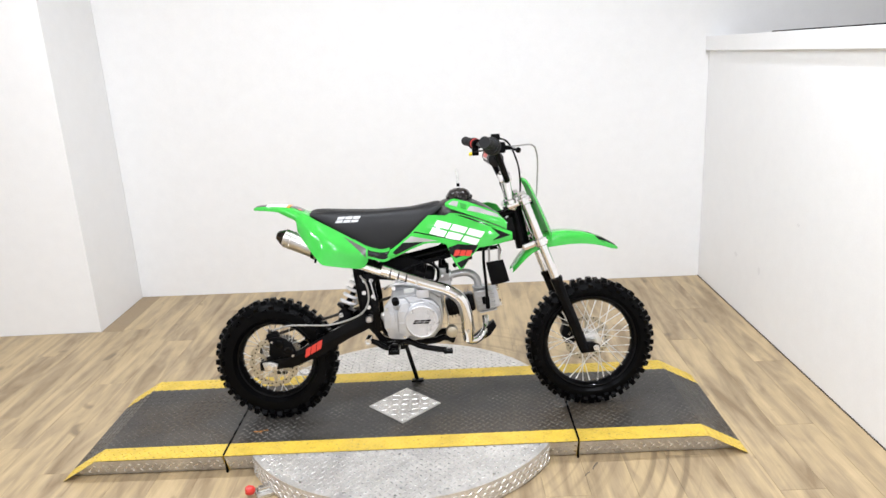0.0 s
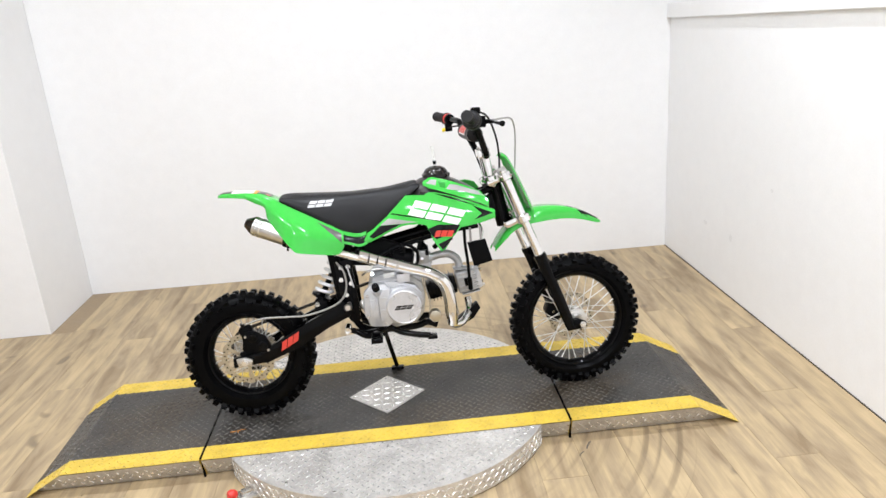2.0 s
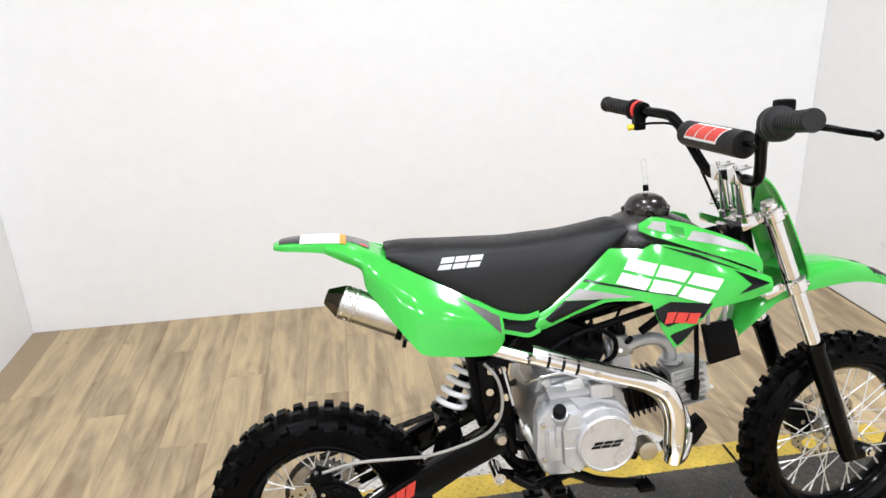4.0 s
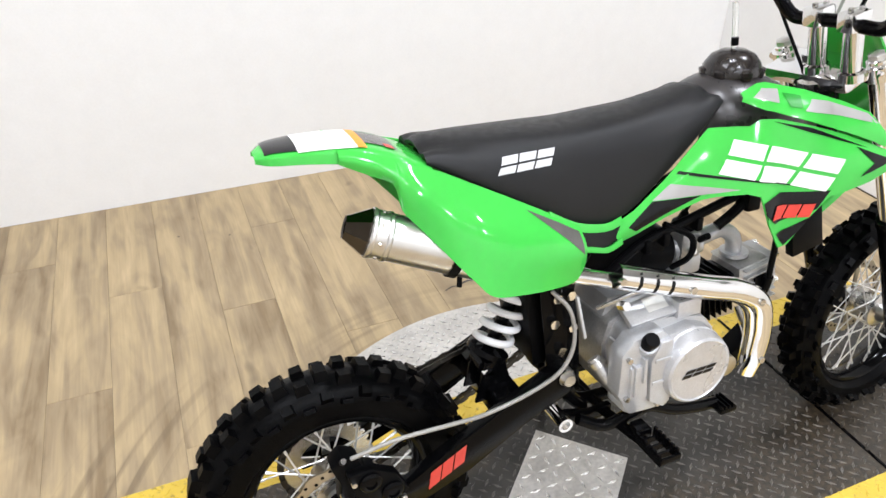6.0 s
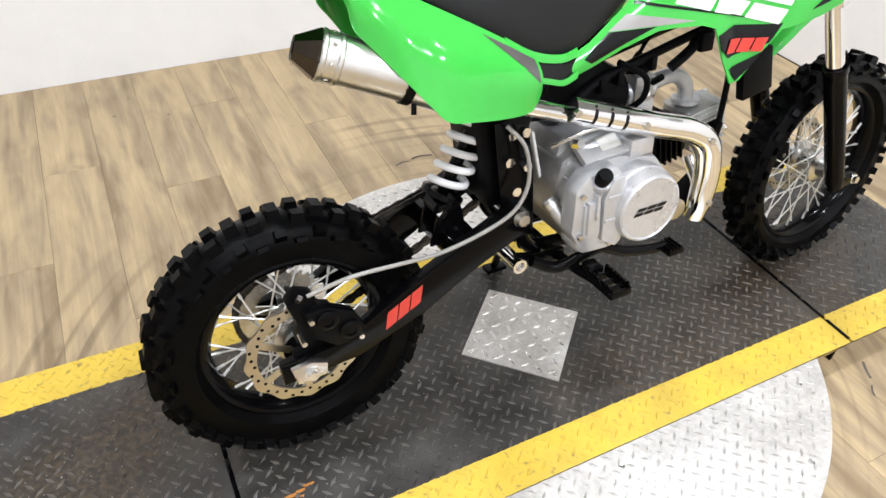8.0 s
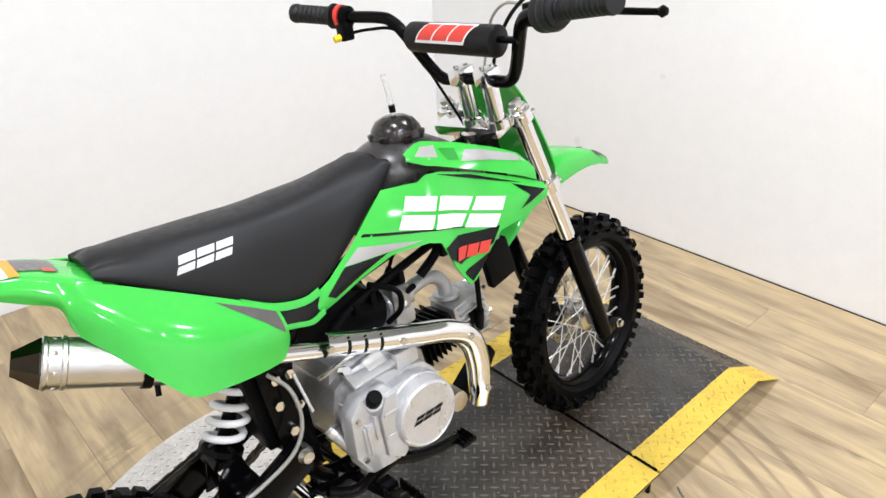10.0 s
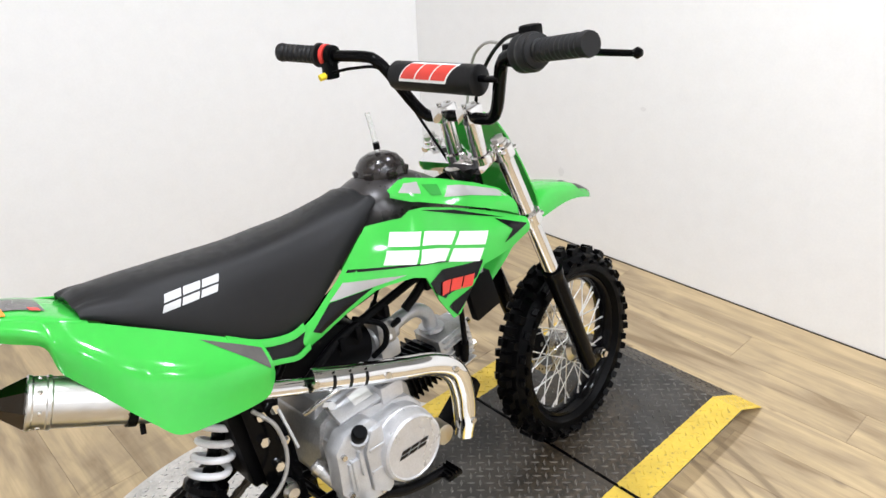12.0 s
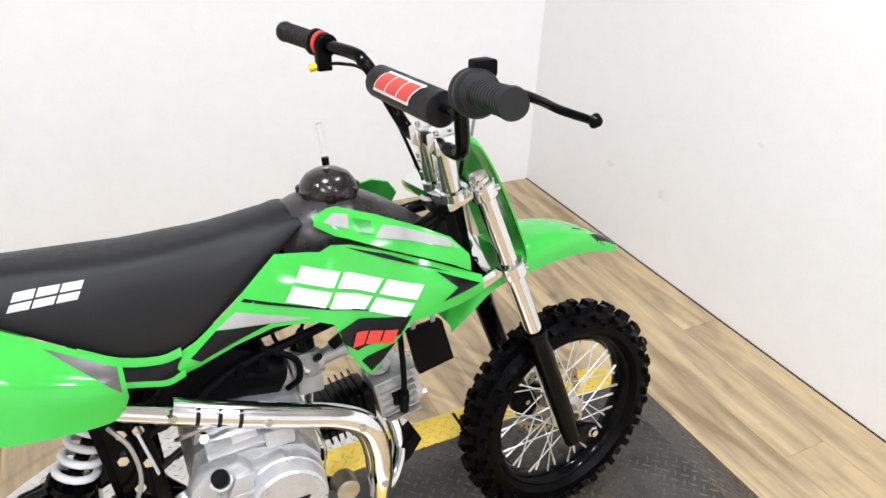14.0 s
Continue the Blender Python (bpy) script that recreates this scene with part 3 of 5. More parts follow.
latch = thing("turntable_latch", "small steel turntable latch with a red knob", "latch", at=pose(-0.600, -0.425, 0, 0, 0, 28))
part("bracket", box((-0.01, -0.03, 0.0), (0.075, 0.03, 0.012), 0.003), STEEL, latch)
part("arm", box((0.0, -0.012, 0.012), (0.08, 0.012, 0.028), 0.004), STEEL, latch)
part("knob", lathe([(0, 0), (0, 0.009), (0.006, 0.015), (0.02, 0.017), (0.03, 0.012), (0.033, 0)], (-0.012, 0, 0.024), (-1, 0, 0.25), 20), RED_P, latch, "red plastic knob")


# ---- the dirt bike: x forward, y to its left, z up from the ground line; it leans onto its kickstand ----
bike = thing("dirt_bike", "small green and black dirt bike leaning on its kickstand", "motorcycle", at=pose(0.006, -0.030, HH + 0.0025, -7.7, 0, 0))


def wheel(name, label, R, rim_r, half, knobs, spokes, disc_side, disc_r, disc_y=0.042):
    """Knobbly tyre, black rim, spoked hub and perforated brake disc, centred on its own axle along y."""
    w = part(name, lathe([(-0.05, 0.012), (-0.05, 0.02), (-0.032, 0.024), (-0.028, 0.04), (-0.022, 0.041), (-0.018, 0.022), (0.018, 0.022), (0.022, 0.041), (0.028, 0.04), (0.032, 0.024), (0.05, 0.02), (0.05, 0.012)], seg=28), STEEL, bike, label)
    body = R - 0.011
    mid = (body + rim_r) / 2 + 0.004
    side = [(-half * 0.62, rim_r + 0.004), (-half * 0.95, rim_r + 0.014), (-half, mid), (-half * 0.93, body - 0.02), (-half * 0.62, body - 0.006), (0, body)]
    prof = side + [(-y, r) for y, r in reversed(side[:-1])]
    bm = lathe(prof, seg=72)
    part("tyre", bm, RUBBER, w, "black knobbly off-road tyre", 35)
    kinds = {}
    for k in range(knobs):
        a = 2 * math.pi * k / knobs
        rows = [(0.0, 0.34, 0)] if k % 2 == 0 else [(-0.42, 0.22, 0), (0.42, 0.22, 0)]
        rows += [(-0.86, 0.17, 1), (0.86, 0.17, 1)] if k % 2 == 0 else [(-0.97, 0.09, 2), (0.97, 0.09, 2)]
        for v, hw, row in rows:
            y = v * half
            base = float(np.interp(abs(y), [0, half * 0.62, half * 0.93, half], [body, body - 0.006, body - 0.02, body - 0.032]))
            tilt = 0.0 if row == 0 else -math.copysign(radians(38 if row == 1 else 62), v)
            if (hw, row) not in kinds:
                lng = math.pi * R / knobs * (0.62 if row == 0 else 0.55)
                h = 0.0125 if row == 0 else 0.011
                kb = bmesh.new()
                lo, hi = [[kb.verts.new((f * sx * lng, f * sy * hw * half, z)) for sx, sy in ((-1, -1), (1, -1), (1, 1), (-1, 1))] for z, f in ((-0.006, 1.12), (h, 0.86))]
                kb.faces.new(hi)
                for q in range(4):
                    kb.faces.new((lo[q], lo[(q + 1) % 4], hi[(q + 1) % 4], hi[q]))
                me = bpy.data.meshes.new("knob")
                kb.to_mesh(me)
                kb.free()
                me.materials.append(RUBBER)
                kinds[(hw, row)] = me
            ob = new("knob", kinds[(hw, row)])
            ob.parent = w
            ob.matrix_local = Matrix.Rotation(-a, 4, "Y") @ Matrix.Translation((0, y, base)) @ Matrix.Rotation(tilt, 4, "X")
    rw = half * 0.62
    part("rim", lathe([(-rw, rim_r + 0.006), (-rw - 0.002, rim_r), (-rw, rim_r - 0.006), (-rw * 0.6, rim_r - 0.014), (0, rim_r - 0.017), (rw * 0.6, rim_r - 0.014), (rw, rim_r - 0.006), (rw + 0.002, rim_r), (rw, rim_r + 0.006)], seg=72), GLOSS, w, "black painted rim", 30)
    for k in range(spokes):
        s = -1 if k % 2 else 1
        a = 2 * math.pi * k / spokes
        sweep = radians(62) * (1 if (k // 2) % 2 else -1)
        p0 = Vector((0.037 * math.sin(a + sweep), s * 0.025, 0.037 * math.cos(a + sweep)))
        p1 = Vector(((rim_r - 0.014) * math.sin(a), s * 0.004, (rim_r - 0.014) * math.cos(a)))
        bm = add_tube(bmesh.new(), [p0, p1], 0.0016, 6, 1)
        add_tube(bm, [p1 + (p0 - p1) * 0.13, p1], 0.0026, 6, 1)
        part("spoke", bm, SPOKE_M, w)
    y = disc_side * disc_y
    bm = bmesh.new()
    n = 72
    rings = []
    for yy in (y - 0.0018, y + 0.0018):
        rings.append([[bm.verts.new((r * math.sin(a), yy, r * math.cos(a))) for a in (2 * math.pi * k / n for k in range(n))] for r in (disc_r * 0.80,)] + [[bm.verts.new(((disc_r + 0.0028 * math.cos(12 * a)) * math.sin(a), yy, (disc_r + 0.0028 * math.cos(12 * a)) * math.cos(a))) for a in (2 * math.pi * k / n for k in range(n))]])
    for k in range(n):
        j = (k + 1) % n
        for g in rings:
            bm.faces.new((g[0][k], g[0][j], g[1][j], g[1][k]))
        for e in (0, 1):
            bm.faces.new((rings[0][e][k], rings[0][e][j], rings[1][e][j], rings[1][e][k]))
    for k in range(6):
        a = 2 * math.pi * k / 6
        part("disc_arm", box((-0.006, y - 0.0016, 0.022), (0.006, y + 0.0016, disc_r * 0.82), 0, Matrix.Rotation(a, 4, "Y")), BRASS, w)
    d = part("brake_disc", bm, BRASS, w, "scalloped perforated brake disc", 30)
    holes = bmesh.new()
    for k in range(36):
        a = 2 * math.pi * k / 36
        r = disc_r * (0.85 + 0.045 * (k % 3))
        add_lathe(holes, [(-0.0021, 0), (-0.0021, 0.003), (0.0021, 0.003), (0.0021, 0)], (r * math.sin(a), y, r * math.cos(a)), (0, 1, 0), 8)
    part("vent_holes", holes, BLACK, w, "")["kind"] = "stuff"
    return w


REAR, FRONT = (-0.600, 0, 0.233), (0.602, 0.008, 0.244)
rear = wheel("rear_wheel", "knobbly spoked rear wheel", 0.236, 0.150, 0.045, 44, 32, -1, 0.093, 0.058)
rear.location = REAR
STEER = 4.0
front = wheel("front_wheel", "knobbly spoked front wheel", 0.247, 0.177, 0.038, 50, 36, 1, 0.088)
front.location = FRONT
front.rotation_euler = (0, 0, radians(STEER))

# rear sprocket and chain on the far side
SPX, SPY, SPR = -0.6, 0.062, 0.078
bm = bmesh.new()
n = 37
ring = []
for yy in (SPY - 0.002, SPY + 0.002):
    outer, inner = [], []
    for k in range(4 * n):
        a = 2 * math.pi * k / (4 * n)
        r = SPR + (0.004 if k % 4 in (0, 1) else -0.003)
        outer.append(bm.verts.new((SPX + r * math.sin(a), yy, 0.233 + r * math.cos(a))))
        inner.append(bm.verts.new((SPX + 0.05 * math.sin(a), yy, 0.233 + 0.05 * math.cos(a))))
    ring.append((inner, outer))
for k in range(4 * n):
    j = (k + 1) % (4 * n)
    for i, o in ring:
        bm.faces.new((i[k], i[j], o[j], o[k]))
    for e in (0, 1):
        bm.faces.new((ring[0][e][k], ring[0][e][j], ring[1][e][j], ring[1][e][k]))
for k in range(5):
    add_box(bm, (-0.008, -0.002, 0.015), (0.008, 0.002, 0.052), 0, Matrix.Translation((SPX, SPY, 0.233)) @ Matrix.Rotation(2 * math.pi * k / 5, 4, "Y"))
part("sprocket", bm, STEEL, bike, "toothed steel rear sprocket", 30)
chain = bmesh.new()
top0, top1 = Vector((-0.60, SPY, 0.314)), Vector((-0.13, SPY, 0.445))
low0, low1 = Vector((-0.60, SPY, 0.152)), Vector((-0.13, SPY, 0.385))


def add_links(a, b):
    n = int((b - a).length / 0.0127)
    d = (b - a).normalized()
    ang = math.atan2(d.z, d.x)
    for k in range(n):
        p = a + (k + 0.5) * 0.0127 * d
        o = 0.004 if k % 2 else 0.0062
        for s in (-1, 1):
            add_box(chain, (-0.0085, s * o - 0.0009, -0.0046), (0.0085, s * o + 0.0009, 0.0046), 0.0, Matrix.Translation(p) @ Matrix.Rotation(-ang, 4, "Y"))


add_links(top0, top1)
add_links(low0, low1)
for k in range(22):
    a = math.pi + math.pi * (k + 0.5) / 22 - 0.15
    p = Vector((SPX + 0.081 * math.sin(a), SPY, 0.233 + 0.081 * math.cos(a)))
    for s in (-1, 1):
        o = 0.004 if k % 2 else 0.0062
        add_box(chain, (-0.0085, s * o - 0.0009, -0.0046), (0.0085, s * o + 0.0009, 0.0046), 0.0, Matrix.Translation(p) @ Matrix.Rotation(a, 4, "Y"))
part("chain", chain, CHAIN_M, bike, "oiled black drive chain", 30)

# swingarm
arm_line = [(-0.645, 0.246), (-0.645, 0.212), (-0.52, 0.222), (-0.40, 0.268), (-0.30, 0.325), (-0.215, 0.362), (-0.205, 0.398), (-0.24, 0.416), (-0.33, 0.372), (-0.44, 0.318), (-0.54, 0.262)]
swing = part("swingarm", plate(arm_line, -0.100, -0.076, 0.004), GLOSS, bike, "gloss black swingarm")
part("swingarm_leg", plate(arm_line, 0.078, 0.100, 0.004), GLOSS, swing)
part("cross_brace", box((-0.34, -0.078, 0.325), (-0.29, 0.08, 0.372), 0.006), GLOSS, swing)
part("pivot_bolt", lathe([(0, 0.0), (-0.012, 0), (-0.012, 0.010), (-0.004, 0.013), (0, 0.016), (0.02, 0.016)], (-0.225, -0.098, 0.393), (0, 1, 0), 20), STEEL, swing, "steel pivot bolt")
marks("sticker", slanted_word(-0.473, -0.408, 0.258, 0.288, 0.53, -0.2, 3, 0.2, False), swing, (0, 1, 0), RED_D, swing, "red swingarm sticker")
part("axle_block", plate([(-0.632, 0.246), (-0.625, 0.214), (-0.578, 0.218), (-0.575, 0.240), (-0.60, 0.250)], -0.110, -0.100, 0.002), STEEL, swing)
for s in (-1, 1):
    part("axle_nut", lathe([(0, 0.013), (s * 0.006, 0.013), (s * 0.006, 0.009), (s * 0.014, 0.009), (s * 0.014, 0)], (-0.602, s * 0.108, 0.232), (0, 1, 0), 6 if s < 0 else 12), CHROME, swing)
cal = part("rear_caliper", plate([(-0.618, 0.345), (-0.600, 0.362), (-0.575, 0.352), (-0.566, 0.325), (-0.548, 0.318), (-0.546, 0.272), (-0.59, 0.25), (-0.612, 0.272), (-0.606, 0.31)], -0.088, -0.052, 0.006), BLACK, bike, "black rear brake caliper")
part("bleed_nipple", rod((-0.60, -0.088, 0.355), (-0.60, -0.105, 0.372), 0.0045, 8), CHAIN_M, cal)
part("caliper_bolt", rod((-0.575, -0.09, 0.30), (-0.575, -0.096, 0.30), 0.005, 6), CHAIN_M, cal)
part("caliper_body", plate([(-0.598, 0.338), (-0.560, 0.340), (-0.522, 0.318), (-0.505, 0.280), (-0.515, 0.262), (-0.556, 0.262), (-0.588, 0.290)], -0.106, -0.086, 0.005), BLACK, cal)
for x, z in ((-0.565, 0.318), (-0.532, 0.288)):
    part("piston_boss", lathe([(0.01, 0.019), (-0.004, 0.018), (-0.007, 0.014), (-0.007, 0.009), (-0.004, 0.008), (-0.004, 0)], (x, -0.106, z), (0, 1, 0), 20), GLOSS, cal)
for x, z in ((-0.590, 0.325), (-0.516, 0.270), (-0.606, 0.290)):
    part("caliper_pin", rod((x, -0.085, z), (x, -0.112, z), 0.0045, 8), STEEL, cal)
part("torque_bracket", plate([(-0.622, 0.262), (-0.560, 0.275), (-0.535, 0.262), (-0.560, 0.246), (-0.622, 0.232)], -0.086, -0.076, 0.003), BLACK, cal)
part("hub_spacer", lathe([(0, 0.0), (0, 0.020), (0.02, 0.022), (0.03, 0.03)], (-0.600, -0.078, 0.233), (0, 1, 0), 20), GLOSS, cal)
part("rear_brake_hose", tube([(-0.588, -0.098, 0.366), (-0.52, -0.108, 0.384), (-0.43, -0.11, 0.382), (-0.374, -0.11, 0.381), (-0.30, -0.112, 0.397), (-0.246, -0.114, 0.423), (-0.222, -0.112, 0.466), (-0.226, -0.106, 0.522), (-0.25, -0.09, 0.556)], 0.0034, 10), HOSE, bike, "grey braided rear brake hose")

# rear shock
SB, ST = Vector((-0.333, -0.010, 0.404)), Vector((-0.218, 0.0, 0.60))
ax = (ST - SB)
shock = part("shock_absorber", rod(SB + ax * 0.02, ST, 0.011, 16), GLOSS, bike, "rear shock absorber with a white coil spring")
u = ax.normalized()
e1 = u.orthogonal().normalized()
e2 = u.cross(e1)
coil = []
for k in range(7 * 16 + 1):
    a = 2 * math.pi * k / 16
    s = 0.13 + 0.80 * k / (7 * 16)
    coil.append(SB + ax * s + 0.029 * (math.cos(a) * e1 + math.sin(a) * e2))
part("spring", add_tube(bmesh.new(), coil, 0.0062, 10, 1), WHITE_S, shock, "white coil spring")
part("spring_seat", lathe([(0, 0.012), (0, 0.036), (0.01, 0.036), (0.014, 0.014)], SB + ax * 0.07, u, 24), GLOSS, shock)
part("lower_eye", lathe([(-0.02, 0), (-0.02, 0.016), (0.02, 0.016), (0.02, 0)], SB, (0, 1, 0), 20), GLOSS, shock)
part("eye_bolt", rod(SB + Vector((-0.004, -0.018, -0.004)), SB + Vector((-0.004, -0.034, -0.004)), 0.009, 6), CHROME, shock)
for s in (-1, 1):
    part("shock_bracket", plate([(-0.36, 0.345), (-0.29, 0.345), (-0.305, 0.415), (-0.34, 0.418)], -0.012 + s * 0.024 - 0.003, -0.012 + s * 0.024 + 0.003, 0.001), GLOSS, shock)

# frame
frame_ob = part("frame", tube([(0.329, 0, 0.780), (0.36, 0, 0.622)], 0.027, 20, 1), GLOSS, bike, "gloss black steel tube frame")
part("spine_tube", tube([(0.335, 0, 0.70), (0.20, 0, 0.655), (0.06, 0, 0.625), (-0.06, 0, 0.60), (-0.16, 0, 0.575)], 0.021, 16), GLOSS, frame_ob)
for s in (-1, 1):
    part("upper_tube", tube([(0.325, s * 0.02, 0.76), (0.22, s * 0.05, 0.735), (0.05, s * 0.055, 0.70), (-0.10, s * 0.055, 0.64), (-0.2, s * 0.055, 0.62)], 0.011, 12), GLOSS, frame_ob)
    part("side_tube", tube([(-0.16, s * 0.05, 0.60), (-0.205, s * 0.06, 0.54), (-0.212, s * 0.064, 0.44), (-0.205, s * 0.064, 0.34), (-0.17, s * 0.06, 0.288)], 0.0125, 12), GLOSS, frame_ob)
    part("seat_rail", tube([(-0.12, s * 0.055, 0.63), (-0.26, s * 0.06, 0.70), (-0.40, s * 0.055, 0.765)], 0.010, 12), GLOSS, frame_ob)
    part("gusset", plate([(-0.262, 0.555), (-0.205, 0.56), (-0.19, 0.46), (-0.185, 0.34), (-0.215, 0.33), (-0.245, 0.37)], s * 0.072 - 0.003, s * 0.072 + 0.003, 0.001), GLOSS, frame_ob)
    part("head_gusset", plate([(0.335, 0.745), (0.345, 0.655), (0.26, 0.64), (0.20, 0.665), (0.25, 0.71)], s * 0.018 - 0.003, s * 0.018 + 0.003, 0.001), GLOSS, frame_ob)
for x, z in ((-0.212, 0.535), (-0.207, 0.475), (-0.24, 0.49), (-0.226, 0.435), (-0.236, 0.535)):
    part("frame_bolt", rod((x, -0.075, z), (x, -0.086, z), 0.0085, 6), CHROME, frame_ob)
part("bracket", plate([(-0.216, 0.543), (-0.212, 0.545), (-0.195, 0.466), (-0.199, 0.463)], -0.106, -0.100, 0.0008), SEAT_D, frame_ob, "pale metal bracket")
part("splash_guard", plate([(-0.285, 0.60), (-0.25, 0.61), (-0.225, 0.47), (-0.235, 0.40), (-0.262, 0.40)], -0.055, 0.055, 0.004), BLACK, frame_ob, "black plastic guard behind the engine")
part("foot_bar", tube([(-0.13, -0.19, 0.292), (-0.14, -0.10, 0.288), (-0.14, 0.10, 0.288), (-0.13, 0.19, 0.292)], 0.010, 12), GLOSS, frame_ob)
part("skid_bar", tube([(-0.19, -0.045, 0.305), (-0.14, -0.045, 0.288), (0.0, -0.045, 0.286), (0.05, -0.045, 0.298), (0.085, -0.045, 0.284)], 0.012, 12), GLOSS, frame_ob)
part("skid_bar", tube([(-0.19, 0.045, 0.305), (-0.14, 0.045, 0.288), (0.0, 0.045, 0.286), (0.05, 0.045, 0.298), (0.085, 0.045, 0.284)], 0.012, 12), GLOSS, frame_ob)
part("bracket_tube", lathe([(0.05, 0), (0.05, 0.013), (-0.012, 0.013), (-0.012, 0.008), (0.0, 0.008), (0.0, 0)], (-0.234, -0.104, 0.31), (0, 1, 0), 20), CHROME, frame_ob, "open chrome tube end")
part("bracket_arm", plate([(-0.245, 0.305), (-0.24, 0.32), (-0.17, 0.30), (-0.13, 0.302), (-0.13, 0.28), (-0.18, 0.28)], -0.092, -0.080, 0.002), GLOSS, frame_ob)


def footpeg(s):
    """A black folding peg with two rows of teeth."""
    bm = bmesh.new()
    add_box(bm, (-0.012, s * 0.0, -0.006), (0.012, s * 0.03, 0.012), 0.003)
    for x in (-0.017, 0.017):
        add_box(bm, (x - 0.0022, s * 0.028, -0.006), (x + 0.0022, s * 0.092, 0.008), 0.0)
        for k in range(6):
            y = s * (0.032 + 0.0105 * k)
            add_box(bm, (x - 0.002, y - 0.0032, 0.008), (x + 0.002, y + 0.0032, 0.0145), 0.0)
    add_box(bm, (-0.019, s * 0.088, -0.006), (0.019, s * 0.093, 0.008), 0.0015)
    for k in range(3):
        y = s * (0.04 + 0.018 * k)
        add_box(bm, (-0.017, y - 0.002, -0.004), (0.017, y + 0.002, 0.006), 0.0)
    bmesh.ops.translate(bm, vec=(-0.128, s * 0.155, 0.303), verts=bm.verts)
    part("footpeg", bm, GLOSS, bike, "black toothed folding footpeg", 30)


footpeg(-1)
footpeg(1)
pedal = part("brake_pedal", tube([(-0.205, -0.105, 0.306), (-0.165, -0.118, 0.288), (-0.125, -0.132, 0.306), (-0.095, -0.140, 0.320), (-0.068, -0.142, 0.310), (-0.04, -0.144, 0.297), (0.012, -0.142, 0.283), (0.054, -0.138, 0.275)], 0.0105, 10), GLOSS, bike, "black rear brake pedal")
bm = box((0.044, -0.166, 0.268), (0.078, -0.128, 0.278), 0.002)
for k in range(4):
    add_box(bm, (0.046 + 0.008 * k, -0.165, 0.278), (0.049 + 0.008 * k, -0.129, 0.283))
part("pedal_pad", bm, GLOSS, pedal, "", 30)
stand = part("kickstand", tube([(-0.118, 0.09, 0.275), (-0.113, 0.115, 0.235), (-0.098, 0.175, 0.14), (-0.083, 0.233, 0.049)], 0.0085, 12), GLOSS, bike, "black steel kickstand folded out")
part("stand_foot", box((-0.105, 0.222, 0.034), (-0.055, 0.252, 0.044), 0.003), GLOSS, stand)
part("stand_pivot", box((-0.138, 0.06, 0.225), (-0.1, 0.108, 0.29), 0.005), GLOSS, stand)

part("air_box", plate([(-0.20, 0.53), (-0.06, 0.515), (-0.01, 0.53), (-0.005, 0.585), (-0.08, 0.615), (-0.18, 0.60)], -0.046, 0.046, 0.008), BLACK, bike, "black plastic air box under the seat")
part("inner_fender", plate([(-0.285, 0.64), (-0.20, 0.62), (-0.19, 0.55), (-0.25, 0.54)], -0.05, 0.05, 0.006), BLACK, bike, "black inner rear fender")

# engine
crank_out = [(-0.156, 0.43), (-0.145, 0.468), (-0.11, 0.488), (-0.04, 0.490), (0.01, 0.480), (0.042, 0.455), (0.05, 0.40), (0.04, 0.345), (0.01, 0.312), (-0.06, 0.302), (-0.13, 0.318), (-0.156, 0.37)]
engine = part("engine", plate(crank_out, -0.09, 0.09, 0.006), HEAD_M, bike, "small air-cooled engine in silver castings")
right_case = [(-0.150, 0.435), (-0.135, 0.468), (-0.09, 0.482), (-0.03, 0.472), (0.015, 0.458), (0.038, 0.43), (0.042, 0.395), (0.03, 0.355), (0.0, 0.330), (-0.06, 0.316), (-0.12, 0.322), (-0.148, 0.36)]
part("right_case", plate(right_case, -0.128, -0.088, 0.006), ALU, engine, "cast right engine case")
part("clutch_case", plate([(-0.166, 0.374), (-0.163, 0.450), (-0.142, 0.473), (-0.088, 0.478), (-0.068, 0.456), (-0.066, 0.346), (-0.088, 0.325), (-0.142, 0.329)], -0.157, -0.120, 0.008), ALU, engine, "stepped cast clutch case")
part("case_web", plate([(-0.075, 0.458), (-0.02, 0.464), (-0.02, 0.330), (-0.075, 0.336)], -0.150, -0.120, 0.006), ALU, engine)
part("upper_case", plate([(-0.145, 0.465), (-0.135, 0.502), (-0.06, 0.510), (0.03, 0.496), (0.045, 0.46), (-0.05, 0.455)], -0.07, 0.07, 0.008), ALU, engine)
cover = part("clutch_cover", lathe([(0.056, 0.067), (-0.004, 0.066), (-0.006, 0.064), (-0.02, 0.063), (-0.030, 0.060), (-0.033, 0.056), (-0.031, 0.0535), (-0.031, 0)], (-0.027, -0.146, 0.394), (0, 1, 0), 48), ALU_COVER, engine, "round machined clutch cover", 30)
marks("cover_mark", slanted_word(-0.062, -0.002, 0.387, 0.401, 0.0, -0.3, 3, 0.7), cover, (0, 1, 0), BLACK_D, engine, "dark stamped mark", cuts=1)
part("filler_cap", lathe([(0, 0.0), (0, 0.013), (0.018, 0.013), (0.022, 0.011), (0.022, 0)], (-0.118, -0.158, 0.462), (-0.12, -0.62, 0.78), 16), BLACK, engine, "black oil filler cap")
part("filler_neck", lathe([(-0.05, 0.017), (0.0, 0.0165), (0.0, 0)], (-0.118, -0.158, 0.462), (-0.12, -0.62, 0.78), 20), ALU, engine)
for (x0, z0, x1, z1) in ((-0.110, 0.384, -0.074, 0.391), (-0.128, 0.395, -0.123, 0.44), (-0.108, 0.426, -0.074, 0.433), (-0.144, 0.372, -0.139, 0.43)):
    part("case_rib", box((x0, -0.168, z0), (x1, -0.154, z1), 0.002), ALU, engine)
